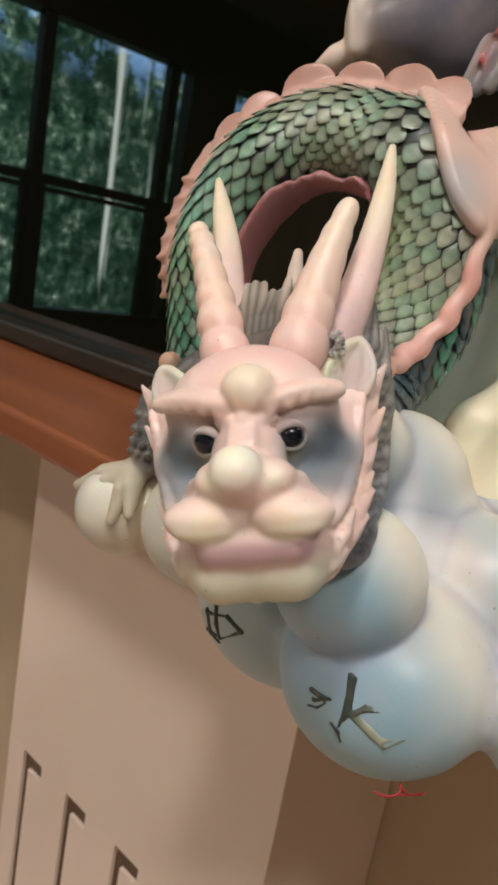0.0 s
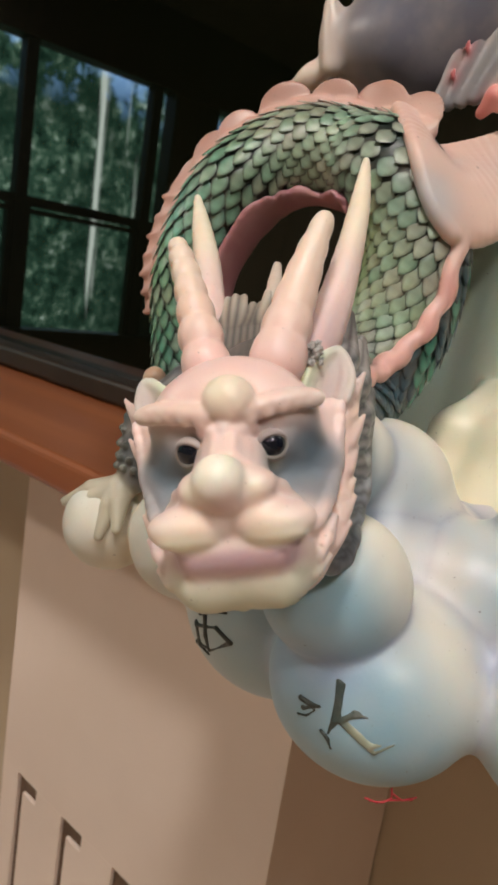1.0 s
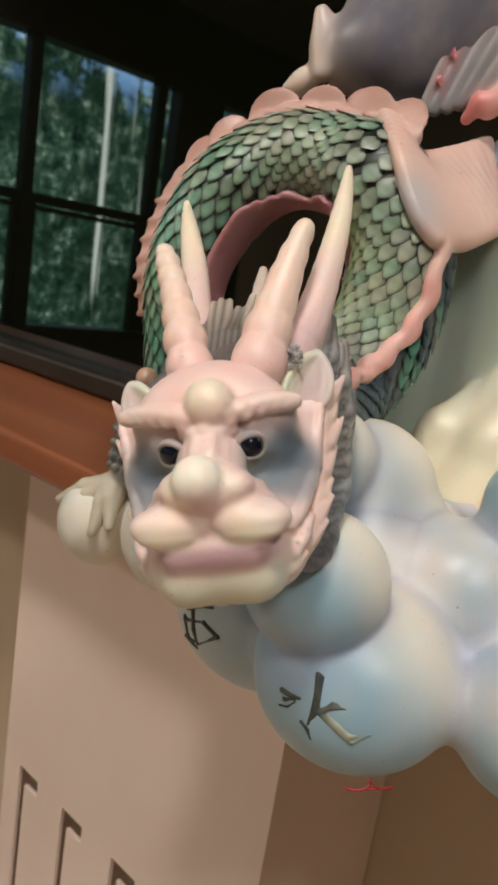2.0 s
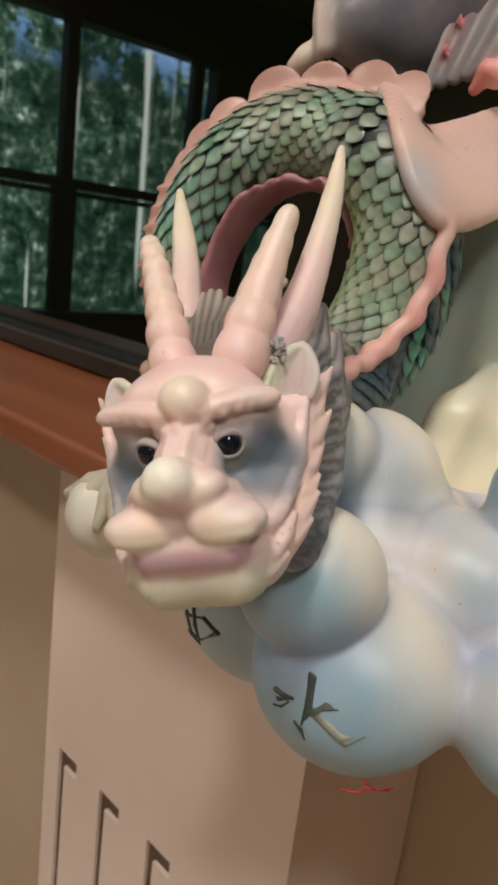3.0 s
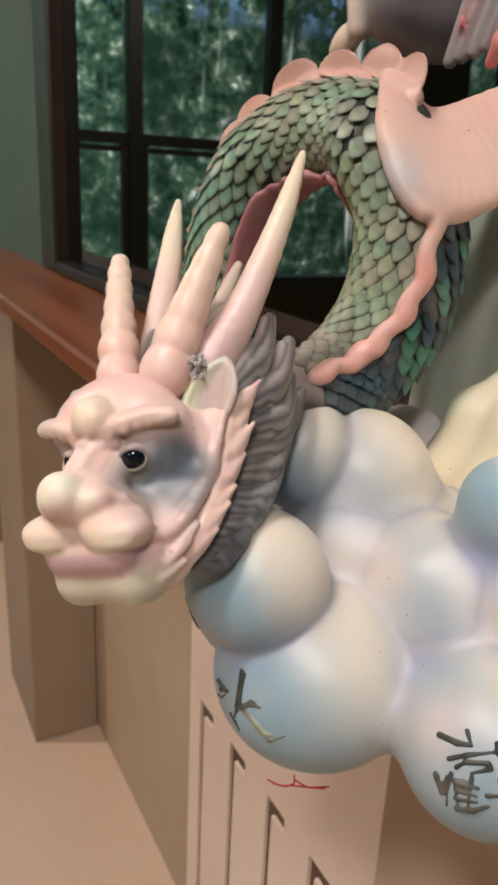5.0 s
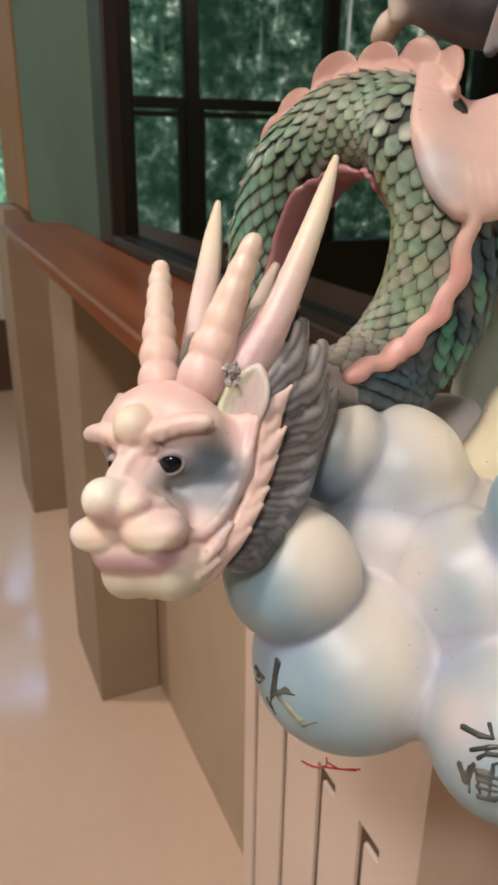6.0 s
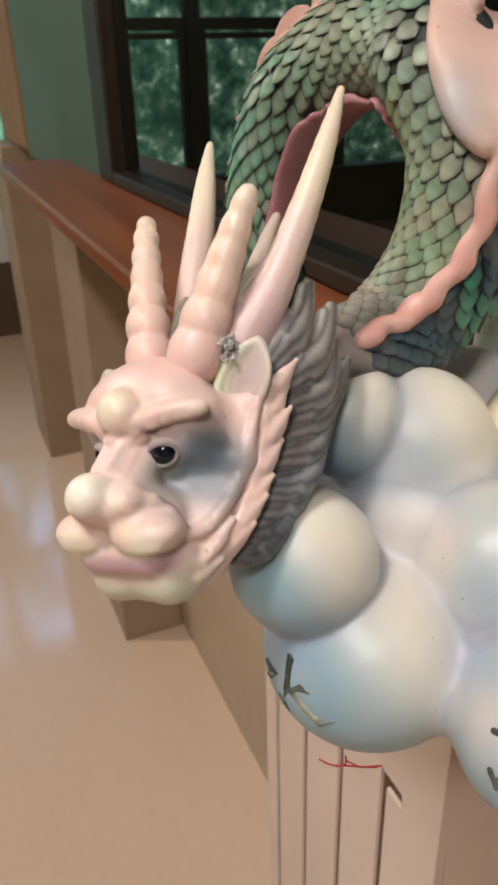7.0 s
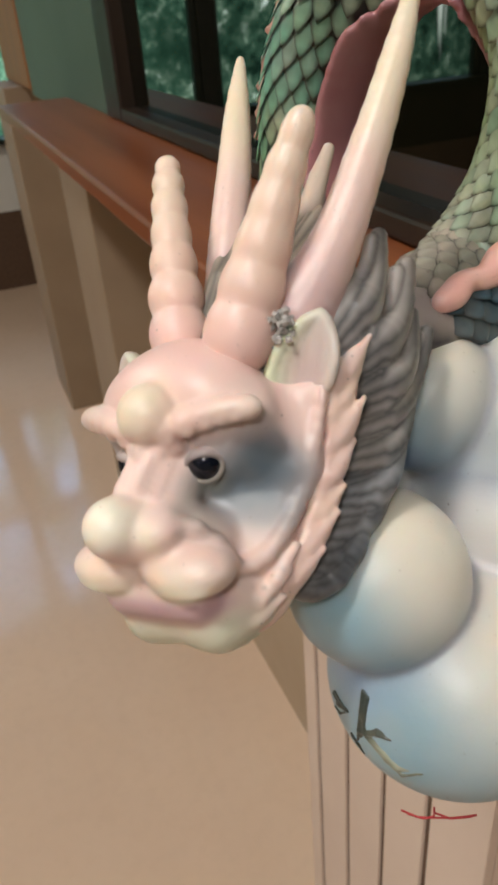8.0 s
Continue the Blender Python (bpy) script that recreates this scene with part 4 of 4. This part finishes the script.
for i in range(36):
    k = i / 35
    row = np.array([along(e, k) for e in WEB])
    wave = [along(row, j / 18) + np.array((0.5, -0.6, 0.1)) * (0.06 * math.sin(4.5 * j / 9 + 2.5 * k)) for j in range(19)]
    for j in range(18):
        grey = 0.4 < k < 0.85 and j < 4
        tone = (0.50, 0.49, 0.50) if grey else (0.60, 0.42, 0.36) if j == 4 else (0.70, 0.49, 0.41) if k > 0.28 else (0.66, 0.45, 0.38)
        web.append(rod(wave[j], wave[j + 1], 0.23 if j == 0 else 0.19, 0.19, tone))
v, q, c = cast(fins + cord + web, 0.12, 0.06, 0.2)
fig.add(v, q, c)

# robe of the rider, above and behind the coil
robe = [ball((-14.8, 26.0, 115.6), (3.4, 1.7, 3.2), ROBE), ball((-16.2, 25.6, 114.6), (2.4, 1.6, 1.6), ROBE), ball((-12.6, 26.0, 116.6), (2.4, 1.5, 3.0), ROBE)]
folds = []
for i in range(6):
    folds.append(rod((-13.3 + 0.42 * i, 24.9 + 0.1 * i, 112.2 + 0.1 * i), (-11.9 + 0.75 * i, 25.6, 117.6), 0.22, 0.42, (0.20, 0.20, 0.22) if i % 2 else (0.29, 0.28, 0.28)))
for i in range(5):
    folds.append(ball((-12.75 + 0.28 * i, 24.72 + 0.1 * i, 113.2 + 0.85 * i), (0.09, 0.09, 0.22), RED))
folds += chain([(-11.6, 25.0, 112.0), (-11.2, 25.0, 112.5), (-10.6, 25.2, 112.7)], [0.2, 0.35, 0.2], (0.66, 0.2, 0.18))
folds += chain([(-11.0, 25.2, 112.4), (-9.6, 25.6, 113.6), (-8.4, 26.0, 115.2)], [0.4, 0.5, 0.55], (0.80, 0.46, 0.42))
v, q, c = cast(folds, 0.08, 0.09, 0.12)
fig.add(v, q, c)
robe += [ball((-18.6, 24.6, 113.5), (0.6, 0.4, 0.5), (0.80, 0.66, 0.55)), ball((-19.3, 24.7, 113.2), (0.5, 0.3, 0.3), (0.80, 0.66, 0.55)), ball((-18.3, 24.7, 114.7), (0.25, 0.25, 0.4), (0.80, 0.66, 0.55)), rod((-17.6, 24.3, 113.6), (-18.2, 24.5, 115.8), 0.3, 0.3, (0.72, 0.60, 0.52))]
robe += [ball((-9.4, 26.6, 111.0), (2.0, 1.0, 1.2), (0.26, 0.36, 0.56))]
for i in range(-2, 12):
    x = -12.5 + 0.95 * i
    robe.append(rod((x, 27.0 + 0.3 * (i % 2), 99.0), (x + 0.3, 27.4 + 0.3 * (i % 2), 110.0), 1.0, 0.8, (0.46, 0.54, 0.46) if i < 4 else (0.62, 0.66, 0.56)))
for i in range(10):
    x = -10.4 + 0.92 * i
    top = 103.0 + 1.4 * math.sin(0.42 * i) + 0.4 * (i % 2)
    robe += chain([(x, 24.2 + 0.5 * (i % 2), 99.6), (x + 0.3, 24.9 + 0.4 * (i % 2), 101.6), (x + 0.7, 26.0, top)], [0.95, 0.72, 0.4], YELLOW, [YELLOW, (0.70, 0.68, 0.52)])
robe.append(ball((-14.0, 23.8, 106.2), (0.55, 0.4, 1.4), (0.46, 0.44, 0.54)))
v, q, c = cast(robe, 0.6, 0.13, 0.5)
fig.add(v, q, c)

# the foreleg and its paw on the small cloud
leg = chain([(-17.0, 18.6, 101.8), (-17.8, 17.6, 100.4), (-17.2, 16.9, 98.6)], [0.7, 0.65, 0.55], HAIRD)
for tipp in ((-19.4, 15.9, 97.2), (-18.6, 15.6, 96.8), (-17.0, 15.6, 96.8), (-16.4, 15.8, 97.2)):
    leg += chain([(-17.4, 16.6, 98.2), (np.array(tipp) + (-17.4, 16.6, 98.6)) / 2, tipp], [0.5, 0.34, 0.16], (0.46, 0.42, 0.32))
leg += [ball((-18.2, 18.2, 101.8), 0.4, (0.5, 0.32, 0.22))]
for i in range(9):
    for j in range(9):
        t, w = i / 8, (j + 0.5 * (i % 2)) * 2 * math.pi / 9
        p = along(np.array([(-17.0, 18.6, 101.8), (-17.8, 17.6, 100.4), (-17.2, 16.9, 98.9)]), t)
        leg.append(ball(p + np.array((math.cos(w) * 0.56, math.sin(w) * 0.56, 0.1)), 0.13, (0.10, 0.105, 0.09) if (i + j) % 3 else (0.17, 0.16, 0.13)))
v, q, c = cast(leg, 0.06, 0.06, 0.08)
fig.add(v, q, c)

# brushed signs on the clouds


def on_ball(c, r, p):
    d = np.array(p, float) - np.array(c)
    k = np.sqrt(((d / np.array(r)) ** 2).sum())
    return np.array(c) + d / k


signs = []
CORE = (0.05, 0.075, 0.068)


def stroke(on, pts, r, col, sink=0.0):
    """One brush stroke laid on a puff."""
    c, size = on
    size = np.array(size, float) * np.ones(3) - sink
    return chain([on_ball(c, size, p) for p in pts], [r] * (len(pts) - 1) + [0.6 * r], col)


for pts, r in ((((-6.9, 14.84, 96.97), (-6.78, 14.79, 96.57), (-6.75, 14.78, 96.06), (-6.82, 14.82, 95.66)), 0.055), (((-6.74, 14.86, 96.94), (-6.67, 14.8, 96.46), (-6.6, 14.82, 96.08)), 0.05), (((-7.0, 14.8, 95.66), (-6.84, 14.85, 95.54), (-6.74, 14.96, 95.27)), 0.05),
               (((-6.6, 14.82, 96.08), (-6.31, 14.91, 96.33), (-6.03, 15.05, 96.40)), 0.05), (((-6.54, 14.83, 96.05), (-6.11, 15.04, 95.78), (-5.82, 15.27, 95.56), (-5.47, 15.47, 95.89)), 0.045),
               (((-7.72, 14.74, 96.15), (-7.41, 14.71, 96.15), (-7.14, 14.72, 96.21)), 0.07), (((-7.72, 14.79, 95.72), (-7.45, 14.75, 95.82), (-7.23, 14.72, 96.07)), 0.035)):
    signs += stroke(BALL_WRIT, pts, r, INK)
for pts, r in ((((-6.82, 14.84, 96.95), (-6.72, 14.8, 96.5), (-6.68, 14.8, 96.05), (-6.75, 14.9, 95.5)), 0.085), (((-6.6, 14.82, 96.12), (-6.31, 14.91, 96.42), (-6.03, 15.05, 96.50)), 0.08), (((-7.6, 14.76, 95.95), (-7.25, 14.72, 96.1)), 0.09)):
    signs += stroke(BALL_WRIT, pts, r, CORE, 0.06)
signs += stroke(BALL_WRIT, ((-6.4, 14.9, 96.05), (-6.13, 15.0, 95.90), (-5.89, 15.17, 95.72), (-5.58, 15.38, 95.86)), 0.12, (0.44, 0.47, 0.36), 0.08)
SIGN = [((-3.02, 17.9, 96.95), (-2.61, 18.02, 97.01), (-2.35, 18.19, 97.08)), ((-2.58, 18.24, 97.27), (-2.37, 18.19, 97.09)), ((-2.6, 17.84, 96.66), (-2.33, 18.07, 96.89), (-1.95, 18.51, 97.11)), ((-2.02, 18.58, 97.23), (-1.92, 18.51, 97.06)),
        ((-2.29, 18.02, 96.75), (-1.96, 18.32, 96.88), (-1.88, 18.33, 96.79), (-2.12, 18.04, 96.59)), ((-2.4, 17.89, 96.58), (-2.31, 18.0, 96.74)), ((-2.73, 17.68, 96.19), (-2.52, 17.72, 95.88), (-2.5, 17.77, 96.3)), ((-2.44, 17.81, 96.4), (-2.41, 17.79, 95.58)),
        ((-2.33, 17.84, 96.3), (-2.17, 17.89, 95.69)), ((-2.3, 17.85, 96.28), (-1.92, 18.1, 96.34)), ((-2.26, 17.84, 96.11), (-1.9, 18.07, 96.15)), ((-2.24, 17.84, 95.91), (-1.88, 18.08, 96.01)), ((-2.19, 17.88, 95.65), (-1.91, 18.05, 95.77), (-1.69, 18.24, 96.0)), ((-2.08, 18.04, 96.51), (-2.0, 17.99, 95.75)),
        ((-1.66, 18.46, 96.63), (-1.7, 18.57, 96.85)), ((-1.53, 18.65, 96.65), (-1.59, 18.75, 96.87)), ((-1.69, 18.42, 96.6), (-1.44, 18.8, 96.63)), ((-1.76, 18.21, 96.24), (-1.36, 18.78, 96.36)), ((-1.48, 18.51, 96.09), (-1.47, 18.51, 95.74), (-1.38, 18.78, 95.35))]
for k, pts in enumerate(SIGN):
    signs += stroke(BALL_SIGN, pts, 0.06 if k % 3 else 0.075, INK if k % 2 else (0.05, 0.06, 0.055))
signs += stroke(BALL_SIGN, ((-2.15, 17.9, 96.3), (-2.05, 17.95, 95.8)), 0.22, (0.36, 0.37, 0.33), 0.18)
signs += stroke(BALL_TOP, ((-8.37, 18.95, 100.32), (-8.39, 19.11, 100.81)), 0.035, (0.2, 0.16, 0.13)) + stroke(BALL_TOP, ((-8.44, 19.0, 100.45), (-8.47, 19.12, 100.8)), 0.02, (0.2, 0.16, 0.13)) + stroke(BALL_TOP, ((-8.35, 19.25, 100.92), (-8.14, 19.8, 101.06)), 0.018, (0.3, 0.24, 0.2))
signs += stroke(BALL_UNDER, ((-7.36, 15.0, 100.03), (-7.18, 14.92, 99.85)), 0.045, (0.2, 0.2, 0.16))
for pts in (((-12.3, 15.88, 96.07), (-11.76, 15.81, 96.41), (-11.31, 15.83, 96.51)), ((-12.49, 15.97, 95.7), (-12.4, 16.19, 94.96), (-12.0, 16.17, 94.82)), ((-12.07, 15.84, 96.09), (-12.02, 15.92, 95.48), (-11.94, 16.07, 95.03)), ((-11.57, 15.82, 95.94), (-11.05, 15.9, 95.7), (-11.95, 16.09, 94.98)), ((-12.49, 15.99, 95.6), (-11.57, 15.82, 95.94)), ((-12.59, 16.25, 94.94), (-12.04, 16.07, 95.05))):
    signs += stroke(BALL_MARK, pts, 0.08, INK)
v, q, c = cast(signs, 0.03, 0.035, 0.1)
fig.add(v, q, c)

# glitter stone by the ear
for k in range(70):
    g = hd(1.8 + rng.uniform(-0.26, 0.22), -2.1 + rng.uniform(-0.15, 0.15), 1.5 + rng.uniform(-0.24, 0.3))
    ax = [np.array((rng.gauss(0, 1), rng.gauss(0, 1), rng.gauss(0, 1))) for _ in range(2)]
    a = ax[0] / np.linalg.norm(ax[0])
    b = np.cross(a, ax[1])
    b = b / np.linalg.norm(b)
    cc = np.cross(a, b)
    vs = [g + 0.085 * w for w in (a, b, -a, -b, cc, -cc)]
    fs = [(0, 1, 4), (1, 2, 4), (2, 3, 4), (3, 0, 4), (1, 0, 5), (2, 1, 5), (3, 2, 5), (0, 3, 5)]
    vs2 = [vs[i] for f in fs for i in f]
    fig.add(vs2, [(3 * i, 3 * i + 1, 3 * i + 2) for i in range(8)], (0.6, 0.6, 0.6), 2)

statue = fig.build("dragon_figurine", [RESIN, EYE_GLOSS, GEM])
tagged(statue, "painted resin dragon figurine on white clouds on the sill", "figurine")

# a red thread caught under the front cloud
curve = bpy.data.curves.new("red_thread", "CURVE")
curve.dimensions, curve.bevel_depth, curve.bevel_resolution = "3D", 0.00022, 2
for pts in (((-5.45, 15.8, 94.62), (-5.4, 15.78, 94.4), (-5.5, 15.6, 94.3), (-5.72, 15.35, 94.32)), ((-5.4, 15.8, 94.5), (-5.3, 16.1, 94.25), (-5.24, 16.6, 94.05)), ((-5.8, 15.25, 94.4), (-5.6, 15.5, 94.28), (-5.42, 15.75, 94.34), (-5.3, 16.2, 94.2), (-5.2, 16.7, 94.1))):
    sp = curve.splines.new("POLY")
    sp.points.add(len(pts) - 1)
    for k, p in enumerate(pts):
        sp.points[k].co = (p[0] * 0.01, p[1] * 0.01, p[2] * 0.01, 1)
thread = new("red_thread", curve)
curve.materials.append(RED_THREAD)
tagged(thread, "thin red thread hanging under the cloud base", "thread")
